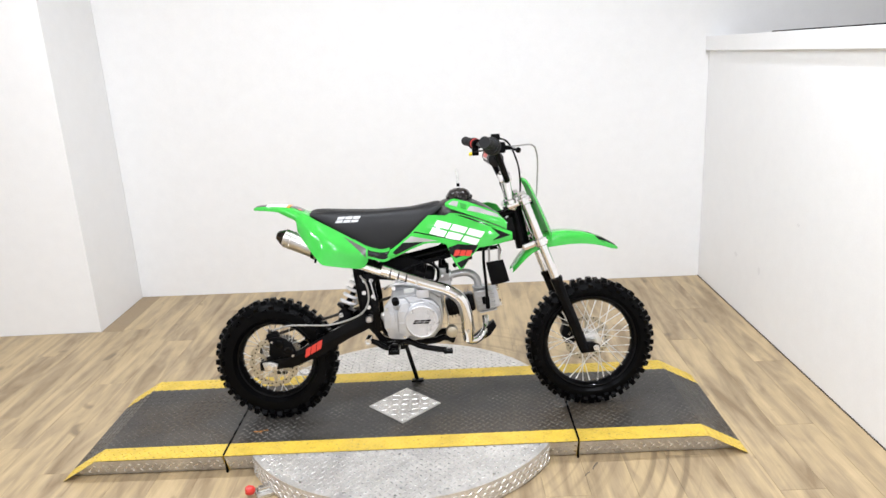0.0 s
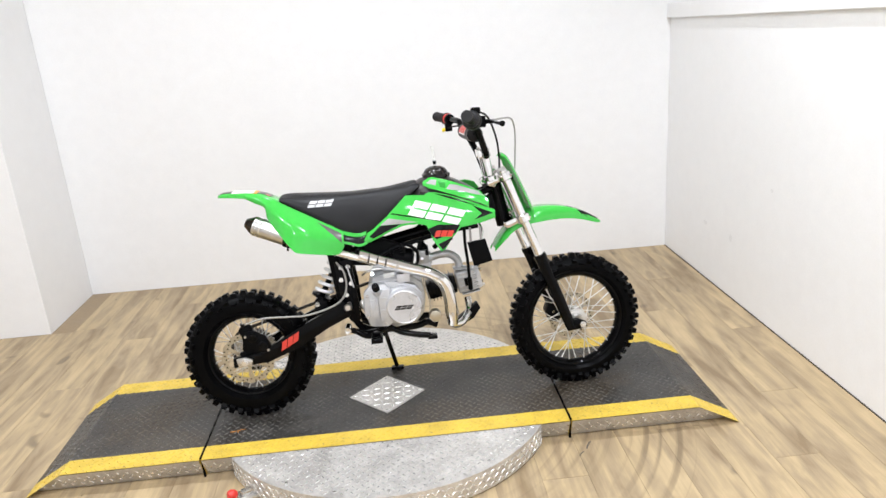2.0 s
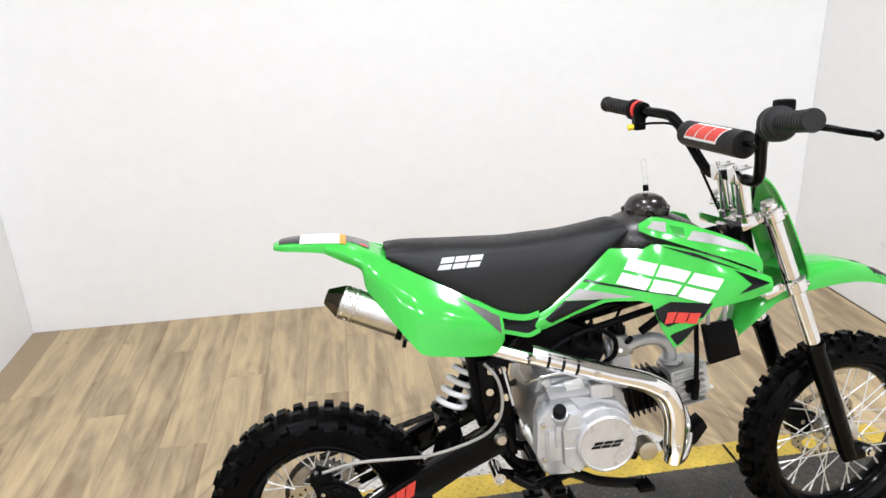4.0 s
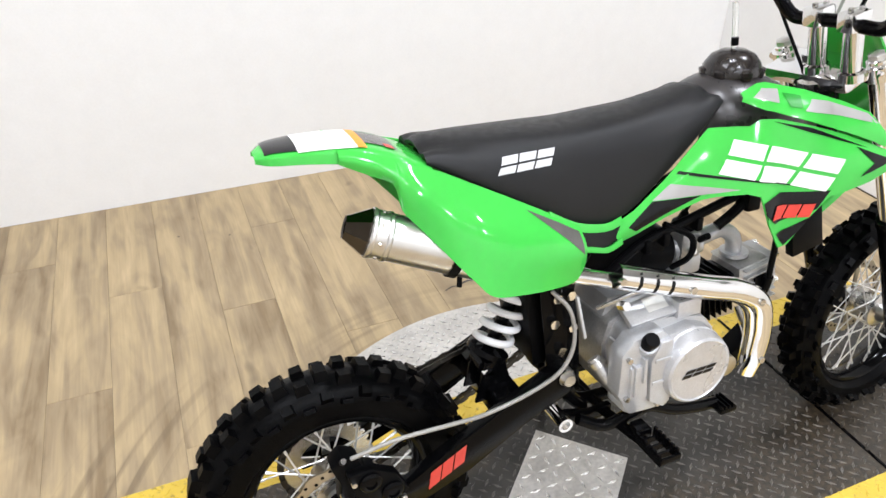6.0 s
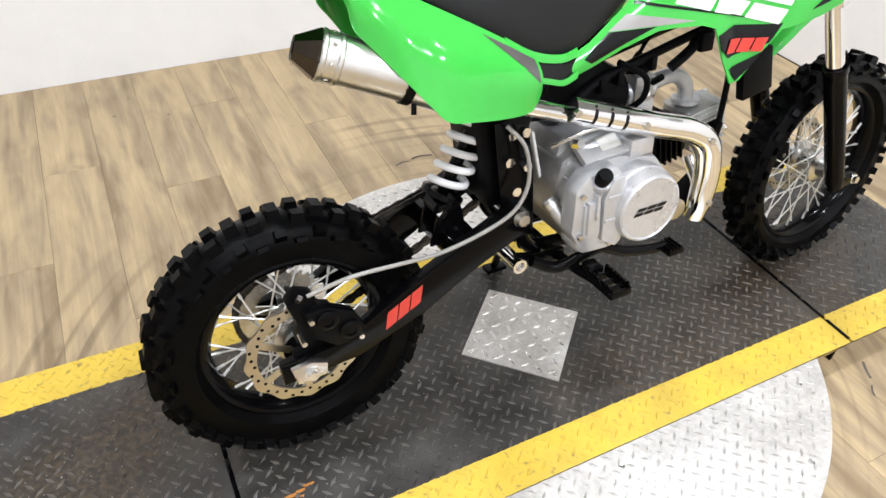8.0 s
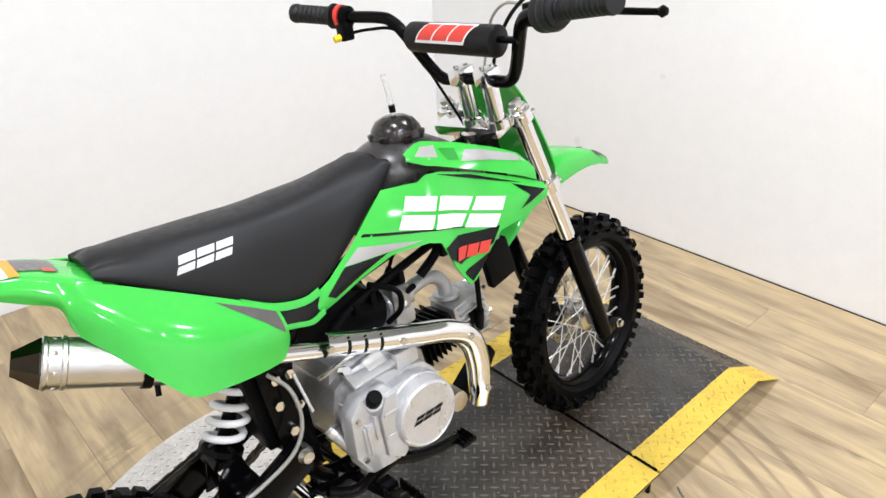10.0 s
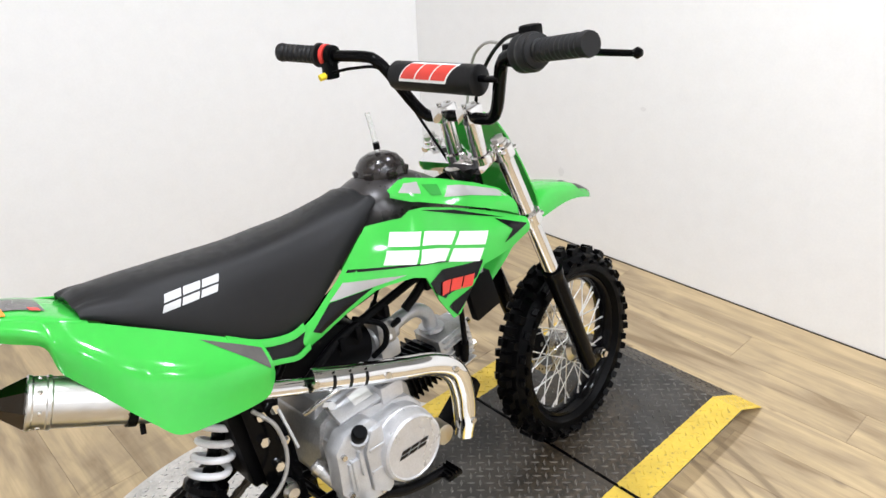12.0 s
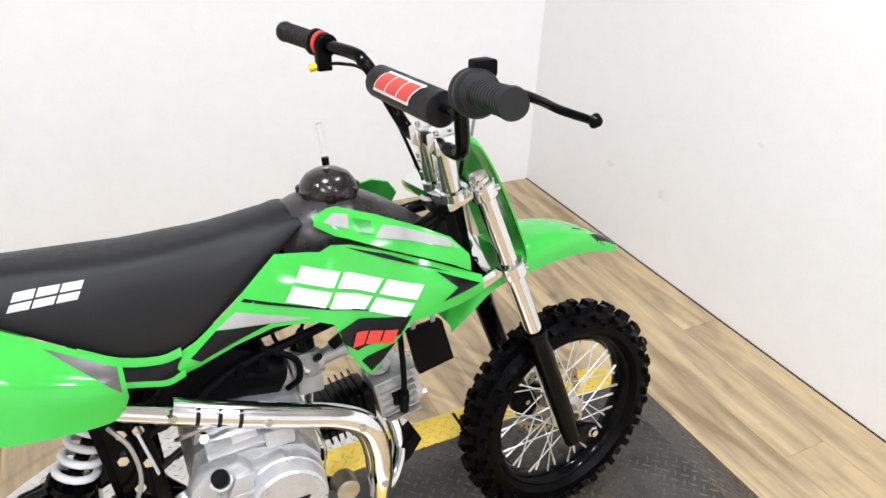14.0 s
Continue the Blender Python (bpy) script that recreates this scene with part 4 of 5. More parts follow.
part("case_step", plate([(-0.112, 0.352), (-0.114, 0.430), (-0.098, 0.462), (-0.074, 0.464), (-0.070, 0.342), (-0.082, 0.332)], -0.166, -0.152, 0.005), ALU, engine)
part("case_boss", lathe([(0.03, 0.022), (-0.004, 0.021), (-0.008, 0.018), (-0.008, 0)], (-0.134, -0.145, 0.350), (0, 1, 0), 20), ALU, engine)
for x, z in ((-0.152, 0.442), (-0.152, 0.368), (-0.092, 0.340), (-0.124, 0.464)):
    part("case_bolt", rod((x, -0.154, z), (x, -0.164, z), 0.0050, 6), STEEL, engine)
part("side_boss", lathe([(0.02, 0.022), (-0.012, 0.02), (-0.014, 0.016), (-0.014, 0)], (0.078, -0.118, 0.338), (0, 1, 0), 24), BRASS, engine, "round brass-coloured plug")
part("left_case", plate(right_case, 0.098, 0.145, 0.010), ALU, engine)

part("case_top", box((-0.045, -0.026, -0.006), (0.045, 0.026, 0.006), 0.004, Matrix.Translation((-0.085, -0.105, 0.490)) @ pose(0, 0, 0, 28, -3, 0)), ALU, engine)
part("case_sticker", box((-0.022, -0.012, 0.0062), (0.016, 0.014, 0.0072), 0, Matrix.Translation((-0.068, -0.105, 0.490)) @ pose(0, 0, 0, 28, -3, 0)), PAPER, engine, "pale sticker")
part("clutch_arm", box((-0.045, -0.134, 0.470), (0.002, -0.092, 0.502), 0.006), ALU_COVER, engine)
part("arm_bolt", rod((-0.022, -0.112, 0.50), (-0.022, -0.112, 0.512), 0.007, 6), CHROME, engine)
part("case_bolt", rod((-0.128, -0.095, 0.50), (-0.128, -0.112, 0.507), 0.008, 6), CHROME, engine)
part("vent_pipe", tube([(-0.165, -0.085, 0.50), (-0.15, -0.10, 0.513), (-0.12, -0.102, 0.520), (-0.07, -0.095, 0.520), (-0.045, -0.08, 0.522)], 0.0035, 8), STEEL, engine, "thin steel breather pipe")
part("starter_tube", tube([(-0.172, -0.092, 0.410), (-0.160, -0.112, 0.385), (-0.148, -0.126, 0.362)], 0.0115, 14), HEAD_M, engine, "grey cast tube on the engine case")
part("tube_clamp", lathe([(-0.005, 0.012), (-0.005, 0.0145), (0.005, 0.0145), (0.005, 0.012)], (-0.168, -0.098, 0.402), (0.4, -0.6, -0.7), 16), STEEL, engine)
part("case_rib", box((-0.15, -0.128, 0.385), (-0.145, -0.10, 0.45), 0.0015), ALU, engine)
part("case_step", plate([(-0.148, 0.36), (-0.148, 0.425), (-0.118, 0.428), (-0.114, 0.362)], -0.163, -0.154, 0.003), ALU, engine)

# cylinder and head point forward, a little upward
CYL0, CYLD = Vector((0.064, -0.004, 0.408)), Vector((0.985, 0, 0.17)).normalized()


def along_cyl(s, half_y, half_z, t, bevel=0.003):
    ang = math.atan2(CYLD.z, CYLD.x)
    return box((-t / 2, -half_y, -half_z), (t / 2, half_y, half_z), bevel, Matrix.Translation(CYL0 + s * CYLD) @ Matrix.Rotation(-ang, 4, "Y"))


cyl = part("cylinder", along_cyl(0.05, 0.035, 0.034, 0.11, 0.012), GLOSS, engine, "finned black cylinder barrel")
for k in range(7):
    part("fin", along_cyl(0.012 + 0.0125 * k, 0.042, 0.039, 0.0035, 0.0012), GLOSS, cyl)
part("cylinder_head", along_cyl(0.142, 0.039, 0.040, 0.070, 0.010), HEAD_M, engine)
ang = math.atan2(CYLD.z, CYLD.x)
for k in range(6):
    z = -0.042 + 0.0150 * k
    part("head_fin", box((-0.030, -0.048, z - 0.0016), (0.036, 0.048, z + 0.0016), 0.001, Matrix.Translation(CYL0 + 0.146 * CYLD) @ Matrix.Rotation(-ang, 4, "Y")), HEAD_M, cyl)
part("plug_port", box((-0.012, -0.049, -0.014), (0.014, -0.044, 0.016), 0.002, Matrix.Translation(CYL0 + 0.146 * CYLD) @ Matrix.Rotation(-ang, 4, "Y")), BLACK, cyl)
part("valve_cover", along_cyl(0.184, 0.034, 0.037, 0.026, 0.008), ALU, cyl)
for y in (-0.026, 0.026):
    for z in (-0.028, 0.028):
        p = CYL0 + 0.188 * CYLD + Vector((-0.17 * z, y, z))
        part("head_nut", rod(p, p + 0.016 * CYLD, 0.007, 6), STEEL, cyl)
part("spark_cap", tube([(0.216, -0.052, 0.405), (0.215, -0.058, 0.425), (0.213, -0.064, 0.450)], 0.0085, 12), BLACK, engine, "black spark plug cap")
part("spark_lead", tube([(0.213, -0.064, 0.448), (0.211, -0.068, 0.51), (0.206, -0.072, 0.58), (0.208, -0.065, 0.65)], 0.0055, 8), BLACK, engine)
part("guard", plate([(0.15, 0.29), (0.235, 0.355), (0.245, 0.335), (0.22, 0.30), (0.16, 0.268)], -0.06, -0.02, 0.002), BLACK, engine, "black finned plastic guard")
part("intake", tube([(0.185, 0, 0.474), (0.178, 0, 0.510), (0.150, -0.002, 0.532), (0.115, -0.006, 0.534), (0.085, -0.008, 0.528)], 0.0145, 16), ALU, engine, "curved cast intake manifold")
part("intake_flange", lathe([(0, 0), (0, 0.026), (0.008, 0.026), (0.008, 0)], (0.186, 0, 0.474), (0, 0, 1), 20), ALU, engine)
carb = part("carburettor", lathe([(0, 0.016), (0, 0.022), (0.02, 0.023), (0.05, 0.022), (0.055, 0.018)], (0.085, -0.01, 0.528), (-1, 0, -0.1), 20), ALU, bike, "silver carburettor with a black top")
part("float_bowl", box((0.036, -0.034, 0.478), (0.082, 0.016, 0.515), 0.008), ALU, carb)
part("carb_body", box((0.034, -0.036, 0.51), (0.076, 0.02, 0.56), 0.008), HEAD_M, carb)
part("carb_top", lathe([(0, 0.021), (0.016, 0.02), (0.022, 0.012), (0.036, 0.005), (0.036, 0)], (0.056, -0.008, 0.556), (0, 0, 1), 20), BLACK, carb)
part("idle_screw", rod((0.05, -0.036, 0.53), (0.05, -0.05, 0.533), 0.005, 8), CHROME, carb)
part("choke_knob", rod((0.07, -0.036, 0.545), (0.07, -0.055, 0.56), 0.006, 10), BLACK, carb)
part("air_filter", lathe([(0, 0.0), (0, 0.024), (0.01, 0.038), (0.07, 0.042), (0.085, 0.036), (0.088, 0)], (0.02, -0.008, 0.525), (-1, 0, 0.25), 24), BLACK, bike, "black air filter")
part("throttle_cable", tube([(0.056, -0.008, 0.59), (0.075, -0.02, 0.625), (0.16, -0.04, 0.655), (0.27, -0.03, 0.70), (0.345, -0.02, 0.80), (0.352, -0.03, 0.90), (0.330, -0.09, 0.972), (0.300, -0.165, 1.016), (0.264, -0.236, 1.030)], 0.0035, 8), BLACK, bike)
part("fuel_hose", tube([(0.05, 0.02, 0.535), (0.02, 0.04, 0.56), (0.03, 0.045, 0.62), (0.08, 0.03, 0.66)], 0.004, 8), BLACK, bike)
part("wiring_loom", tube([(0.26, -0.03, 0.63), (0.15, -0.045, 0.622), (0.04, -0.05, 0.60), (-0.06, -0.05, 0.575), (-0.14, -0.055, 0.53)], 0.008, 8), BLACK, bike, "black taped wiring loom")

part("crank_breather", tube([(0.02, -0.03, 0.50), (0.035, -0.055, 0.53), (0.03, -0.06, 0.57), (-0.02, -0.05, 0.60)], 0.0055, 8), BLACK, bike, "black breather hose")
part("drain_hose", tube([(0.058, -0.03, 0.478), (0.05, -0.05, 0.44), (0.065, -0.055, 0.38), (0.06, -0.05, 0.31)], 0.0028, 8), CLEAR, bike, "clear drain hose")
part("clutch_hose", tube([(0.20, -0.03, 0.655), (0.165, -0.045, 0.625), (0.13, -0.05, 0.595), (0.095, -0.045, 0.568)], 0.009, 8), BLACK, bike, "black rubber hose")
part("cable_clip", box((0.138, -0.066, 0.592), (0.165, -0.034, 0.625), 0.004), BLACK, bike)
for x, z in ((-0.02, 0.575), (-0.055, 0.568), (0.045, 0.588)):
    part("loom_tie", box((x - 0.006, -0.062, z - 0.011), (x + 0.006, -0.038, z + 0.013), 0.003), BLACK, bike)
part("pipe_spring", tube([(0.158, -0.094, 0.33), (0.152, -0.100, 0.365), (0.150, -0.102, 0.40)], 0.0075, 10), STEEL, bike, "steel exhaust spring")

# exhaust
PIPE = [(0.205, -0.015, 0.365), (0.205, -0.045, 0.325), (0.175, -0.085, 0.297), (0.142, -0.11, 0.300), (0.128, -0.122, 0.340), (0.124, -0.128, 0.40), (0.108, -0.132, 0.452), (0.068, -0.133, 0.487), (0.0, -0.130, 0.510), (-0.12, -0.124, 0.552), (-0.24, -0.112, 0.594), (-0.34, -0.104, 0.628)]
exhaust = part("exhaust", tube(PIPE, 0.0135, 16), CHROME, bike, "chrome exhaust with a steel silencer")
line = curve_points([(0.137, -0.116, 0.305), (0.137, -0.128, 0.352), (0.134, -0.134, 0.41), (0.115, -0.138, 0.464), (0.068, -0.139, 0.498), (0.0, -0.136, 0.521), (-0.08, -0.133, 0.549), (-0.165, -0.127, 0.579)], 6)
rows = []
for i, q in enumerate(line):
    d = (line[min(i + 1, len(line) - 1)] - line[max(i - 1, 0)]).normalized()
    side = Vector((0, -1, 0)) - Vector((0, -1, 0)).dot(d) * d
    side.normalize()
    up = d.cross(side)
    rows.append([q + 0.0185 * (math.cos(a) * side + math.sin(a) * up) for a in map(float, np.linspace(-1.9, 1.9, 13))])
shield = part("heat_shield", sheet(rows, 0.0015), CHROME, exhaust, "polished heat shield with three slots", 50)
for k in range(3):
    c = line[36 + 2 * k]
    part("slot", decal([[c + Vector((-0.003, -0.1, -0.014)), c + Vector((0.003, -0.1, -0.014)), c + Vector((0.010, -0.1, 0.014)), c + Vector((0.004, -0.1, 0.014))]], shield, cuts=2), BLACK_D, exhaust)
for k in (5, 20, 33, 44):
    c = line[min(k, len(line) - 1)]
    part("shield_screw", rod(c + Vector((0, -0.017, 0)), c + Vector((0, -0.0235, 0)), 0.006, 10), STEEL, exhaust)
M0, M1 = Vector((-0.330, -0.103, 0.629)), Vector((-0.546, -0.056, 0.716))
md = (M1 - M0)
L = md.length
mdir = md.normalized()
part("silencer", lathe([(0, 0.014), (0.010, 0.024), (0.018, 0.0315), (0.020, 0.0345), (0.032, 0.0345), (0.034, 0.033), (L - 0.062, 0.033), (L - 0.060, 0.0348), (L - 0.056, 0.0348), (L - 0.054, 0.0335), (L - 0.040, 0.0335), (L - 0.038, 0.0348), (L - 0.034, 0.0348), (L - 0.032, 0.033)], M0, md, 36), STEEL, exhaust, "brushed steel silencer can", 30)
part("silencer_tip", lathe([(L - 0.033, 0.0338), (L - 0.030, 0.0342), (L - 0.004, 0.0185), (L, 0.0165), (L - 0.002, 0.013), (L - 0.022, 0.012), (L - 0.028, 0)], M0, md, 8), TIP_M, exhaust, "dark polished tapered end cap", 20)
part("silencer_strap", lathe([(0.075, 0.0332), (0.075, 0.0362), (0.087, 0.0362), (0.087, 0.0332)], M0, md, 32), BLACK, exhaust)
part("strap_bolt", rod(M0 + mdir * 0.081 + Vector((0, -0.016, -0.028)), M0 + mdir * 0.081 + Vector((-0.004, -0.022, -0.044)), 0.004, 8), BLACK, exhaust)
e1 = md.orthogonal().normalized()
e2 = mdir.cross(e1)
for k in range(8):
    a = 2 * math.pi * k / 8
    c = M0 + mdir * (L - 0.047)
    out = math.cos(a) * e1 + math.sin(a) * e2
    part("rivet", lathe([(0, 0.0032), (0.0016, 0.002), (0.002, 0)], c + 0.0334 * out, out, 8), CHROME, exhaust)

# seat
SX = [-0.425, -0.405, -0.36, -0.30, -0.24, -0.18, -0.12, -0.06, 0.0, 0.045, 0.062]
STOP = np.interp(SX, [-0.425, -0.40, -0.315, -0.19, -0.065, 0.045, 0.062], [0.796, 0.803, 0.797, 0.790, 0.794, 0.811, 0.803])
SLOW = np.interp(SX, [-0.425, -0.396, -0.339, -0.259, -0.185, -0.14, -0.048, 0.017, 0.062], [0.782, 0.768, 0.736, 0.687, 0.648, 0.646, 0.708, 0.758, 0.792])
SWID = np.interp(SX, [-0.425, -0.38, -0.25, -0.1, 0.02, 0.062], [0.058, 0.074, 0.090, 0.086, 0.072, 0.060])
rows = []
for x, zt, zl, w in zip(SX, STOP, SLOW, SWID):
    h = zt - zl
    half = [(0, zt), (0.32 * w, zt - 0.002), (0.56 * w, zt - 0.008), (0.76 * w, zt - min(0.024, 0.3 * h)), (0.91 * w, zt - 0.5 * h), (w, zl + 0.02 * h), (w - 0.004, zl - 0.004)]
    row = [(x, -y, z) for y, z in reversed(half)] + [(x, y, z) for y, z in half[1:]]
    rows.append(row)
seat = part("seat", sheet(rows, 0.006, 3, 2), SEAT_M, bike, "matte black vinyl seat", 60)
for s in (-1, 1):
    marks("seat_mark", slanted_word(-0.330, -0.245, 0.7525, 0.7735, 0.0, s * 0.3, 3, 0.6), seat, (0, -s, 0), SEAT_D, seat, "silver printed mark")

# bodywork
def side_strip(stations, s=-1, bulge=0.0, n=5, thick=0.0028, fine=3):
    """A moulded panel on one side: stations of x, upper z, lower z, upper y, lower y."""
    rows = []
    for x, zt, zb, yt, yb in stations:
        rows.append([(x, s * (yt + (yb - yt) * v + bulge * math.sin(math.pi * v)), zt + (zb - zt) * v) for v in map(float, np.linspace(0, 1, n))])
    return sheet(rows if s > 0 else [r for r in rows], thick if s < 0 else -thick, fine)


def crowned(stations, s=-1, thick=0.0028, fine=4, across=5):
    """A crowned moulding on one side: each station gives x and the (z, y) of its upper edge, shoulder and lower edge."""
    rows = [[(x, s * y, z) for z, y in (top, mid, low)] for x, top, mid, low in stations]
    return sheet(rows, thick if s < 0 else -thick, fine, across)


PANEL = [(-0.540, (0.817, 0.044), (0.808, 0.050), (0.800, 0.048)), (-0.505, (0.809, 0.052), (0.796, 0.060), (0.782, 0.057)), (-0.474, (0.797, 0.060), (0.779, 0.071), (0.766, 0.066)), (-0.468, (0.793, 0.062), (0.768, 0.075), (0.733, 0.074)), (-0.461, (0.791, 0.064), (0.760, 0.080), (0.720, 0.084)), (-0.445, (0.785, 0.069), (0.748, 0.092), (0.700, 0.100)), (-0.418, (0.775, 0.074), (0.727, 0.108), (0.664, 0.126)), (-0.395, (0.763, 0.078), (0.712, 0.118), (0.634, 0.142)), (-0.374, (0.751, 0.081), (0.698, 0.127), (0.612, 0.150)), (-0.330, (0.727, 0.087), (0.678, 0.133), (0.603, 0.149)), (-0.280, (0.699, 0.094), (0.658, 0.132), (0.594, 0.140)), (-0.238, (0.674, 0.098), (0.642, 0.128), (0.590, 0.129)), (-0.222, (0.664, 0.100), (0.638, 0.124), (0.602, 0.124)), (-0.214, (0.659, 0.101), (0.637, 0.120), (0.616, 0.120))]
SHROUD = [(-0.155, 0.634, 0.606, 0.084, 0.087), (-0.112, 0.657, 0.622, 0.088, 0.094), (-0.06, 0.698, 0.645, 0.089, 0.102), (-0.007, 0.748, 0.666, 0.088, 0.116), (0.012, 0.766, 0.669, 0.088, 0.124), (0.055, 0.764, 0.670, 0.099, 0.140), (0.074, 0.763, 0.664, 0.106, 0.148), (0.090, 0.772, 0.616, 0.109, 0.156), (0.116, 0.771, 0.573, 0.116, 0.156), (0.130, 0.768, 0.578, 0.124, 0.160), (0.156, 0.761, 0.616, 0.136, 0.166), (0.188, 0.750, 0.652, 0.146, 0.172), (0.215, 0.740, 0.656, 0.153, 0.176), (0.26, 0.721, 0.664, 0.163, 0.178), (0.306, 0.700, 0.676, 0.170, 0.174)]
WING = [(0.076, 0.806, 0.797, 0.078, 0.083), (0.098, 0.819, 0.785, 0.083, 0.110), (0.11, 0.820, 0.782, 0.086, 0.117), (0.16, 0.808, 0.765, 0.115, 0.143), (0.22, 0.786, 0.743, 0.139, 0.158), (0.262, 0.766, 0.726, 0.153, 0.166), (0.288, 0.736, 0.713, 0.163, 0.170)]
FAR_WING = [(0.15, 0.768, 0.742, 0.100, 0.118), (0.20, 0.781, 0.738, 0.108, 0.130), (0.24, 0.786, 0.732, 0.111, 0.140), (0.272, 0.776, 0.718, 0.113, 0.146), (0.288, 0.752, 0.710, 0.116, 0.150)]
for s in (-1, 1):
    pan = part("side_panel", crowned(PANEL, s), GREEN, bike, "glossy green side number panel", 50)
    part("panel_graphic", decal([[(-0.300, s * 0.3, 0.706), (-0.25, s * 0.3, 0.677), (-0.219, s * 0.3, 0.658), (-0.219, s * 0.3, 0.628), (-0.245, s * 0.3, 0.656)]], pan, (0, -s, 0)), GREY_D, pan)
    link = part("panel_link", side_strip([(-0.262, 0.688, 0.668, 0.094, 0.100), (-0.215, 0.660, 0.628, 0.092, 0.104), (-0.165, 0.644, 0.612, 0.088, 0.096), (-0.135, 0.648, 0.622, 0.086, 0.092)], s, 0.002, 5), BLACK_D, bike, "black joining panel under the seat")
    part("seat_edge", side_strip([(-0.262, 0.692, 0.680, 0.096, 0.100), (-0.215, 0.664, 0.652, 0.096, 0.100), (-0.165, 0.650, 0.639, 0.092, 0.095), (-0.135, 0.655, 0.643, 0.090, 0.093)], s, 0.001, 3), GREEN, bike, "narrow green strip under the seat", 50)
    part("lower_edge", side_strip([(-0.222, 0.632, 0.624, 0.106, 0.107), (-0.190, 0.622, 0.614, 0.102, 0.103), (-0.160, 0.613, 0.605, 0.098, 0.099), (-0.135, 0.622, 0.612, 0.096, 0.097)], s, 0.0005, 3), GREEN, bike, "narrow green strip below the joining panel", 50)
    shr = part("radiator_shroud", side_strip(SHROUD, s, 0.006, 7, 0.0028, 1), GREEN, bike, "glossy green tank shroud with graphics", 50)
    y = s * 0.3
    marks("mark", slanted_word(0.013, 0.184, 0.704, 0.758, -0.26, y, 3, 0.58), shr, (0, -s, 0), WHITE_D, shr, "white slanted block mark", 0.0016, 9)
    part("black_graphic", decal([[(0.074, y, 0.652), (0.112, y, 0.664), (0.186, y, 0.662), (0.168, y, 0.634), (0.104, y, 0.616), (0.088, y, 0.630)], [(0.108, y, 0.598), (0.160, y, 0.622), (0.138, y, 0.594), (0.122, y, 0.578)], [(0.232, y, 0.722), (0.300, y, 0.693), (0.236, y, 0.676), (0.262, y, 0.694)], [(0.108, y, 0.769), (0.160, y, 0.757), (0.255, y, 0.717), (0.160, y, 0.750)]], shr, (0, -s, 0), 0.0014, 7), BLACK_D, shr)
    marks("red_mark", slanted_word(0.096, 0.158, 0.624, 0.645, -0.02, y, 3, 0.4, False), shr, (0, -s, 0), RED_D, shr, "small red mark", 0.0034, 7)
    part("silver_graphic", decal([[(-0.085, y, 0.672), (-0.055, y, 0.694), (0.045, y, 0.678), (-0.01, y, 0.674)]], shr, (0, -s, 0)), SILVER_D, shr)
    part("dark_graphic", decal([[(-0.125, y, 0.637), (-0.085, y, 0.671), (-0.012, y, 0.673), (-0.06, y, 0.652), (-0.112, y, 0.629)], [(-0.045, y, 0.707), (-0.040, y, 0.711), (0.075, y, 0.689), (0.18, y, 0.662), (0.075, y, 0.686)]], shr, (0, -s, 0)), BLACK_D, shr)
    wing = part("upper_shroud", side_strip(WING if s < 0 else FAR_WING, s, 0.003, 5, 0.0028, 1), GREEN, bike, "glossy green upper shroud", 50)
    if s < 0:
        part("silver_graphic", decal([[(0.086, y, 0.803), (0.100, y, 0.815), (0.122, y, 0.813), (0.117, y, 0.795)]], wing, (0, -s, 0)), SILVER_D, wing)
        # flat film: the recess is not modelled, its shade is painted in darker green
        part("recess_shade", decal([[(0.126, y, 0.808), (0.150, y, 0.803), (0.148, y, 0.786), (0.131, y, 0.789)]], wing, (0, -s, 0), 0.0012), GREEN_SHADED, wing, "dark green film painted as the shade of a bolt recess")
        part("silver_graphic", decal([[(0.165, y, 0.797), (0.19, y, 0.792), (0.255, y, 0.768), (0.275, y, 0.750), (0.20, y, 0.772), (0.15, y, 0.782)]], wing, (0, -s, 0)), SILVER_D, wing)
        part("shroud_bolt", lathe([(0, 0.0), (0, 0.010), (0.004, 0.009), (0.004, 0.004), (0.001, 0.004), (0.001, 0)], (0.137, s * 0.094, 0.793), (0, s, 0.3), 16), CHROME, wing)

tank = part("fuel_tank", sheet([[(x, w * math.sin(a), z + h * (math.cos(a) - 1)) for a in map(float, np.linspace(-2.0, 2.0, 17))] for x, w, z, h in ((0.035, 0.045, 0.792, 0.05), (0.06, 0.070, 0.812, 0.055), (0.10, 0.082, 0.822, 0.06), (0.15, 0.082, 0.820, 0.06), (0.21, 0.075, 0.795, 0.055), (0.27, 0.055, 0.755, 0.045), (0.30, 0.03, 0.735, 0.03))], 0.004, 3), TANK_M, bike, "dark moulded plastic fuel tank", 50)
cap = part("fuel_cap", lathe([(0, 0.046), (0.006, 0.0465), (0.018, 0.043), (0.030, 0.034), (0.037, 0.02), (0.039, 0)], (0.126, 0, 0.816), (0, 0, 1), 36), CAP_M, tank, "glossy black ribbed fuel cap")
for k in range(7):
    a = 2 * math.pi * k / 7
    add = box((0.026, -0.0085, -0.004), (0.0485, 0.0085, 0.020), 0.004, pose(0.126, 0, 0.819, 0, 0, math.degrees(a)) @ pose(0, 0, 0, 0, 14, 0))
    part("cap_grip", add, CAP_M, tank)
part("breather", tube([(0.126, 0, 0.855), (0.124, 0.002, 0.895), (0.120, 0.003, 0.925)], 0.0048, 10), CLEAR, tank, "clear breather hose")
part("breather_stub", rod((0.126, 0, 0.86), (0.125, 0, 0.872), 0.006, 10), BLACK, tank)

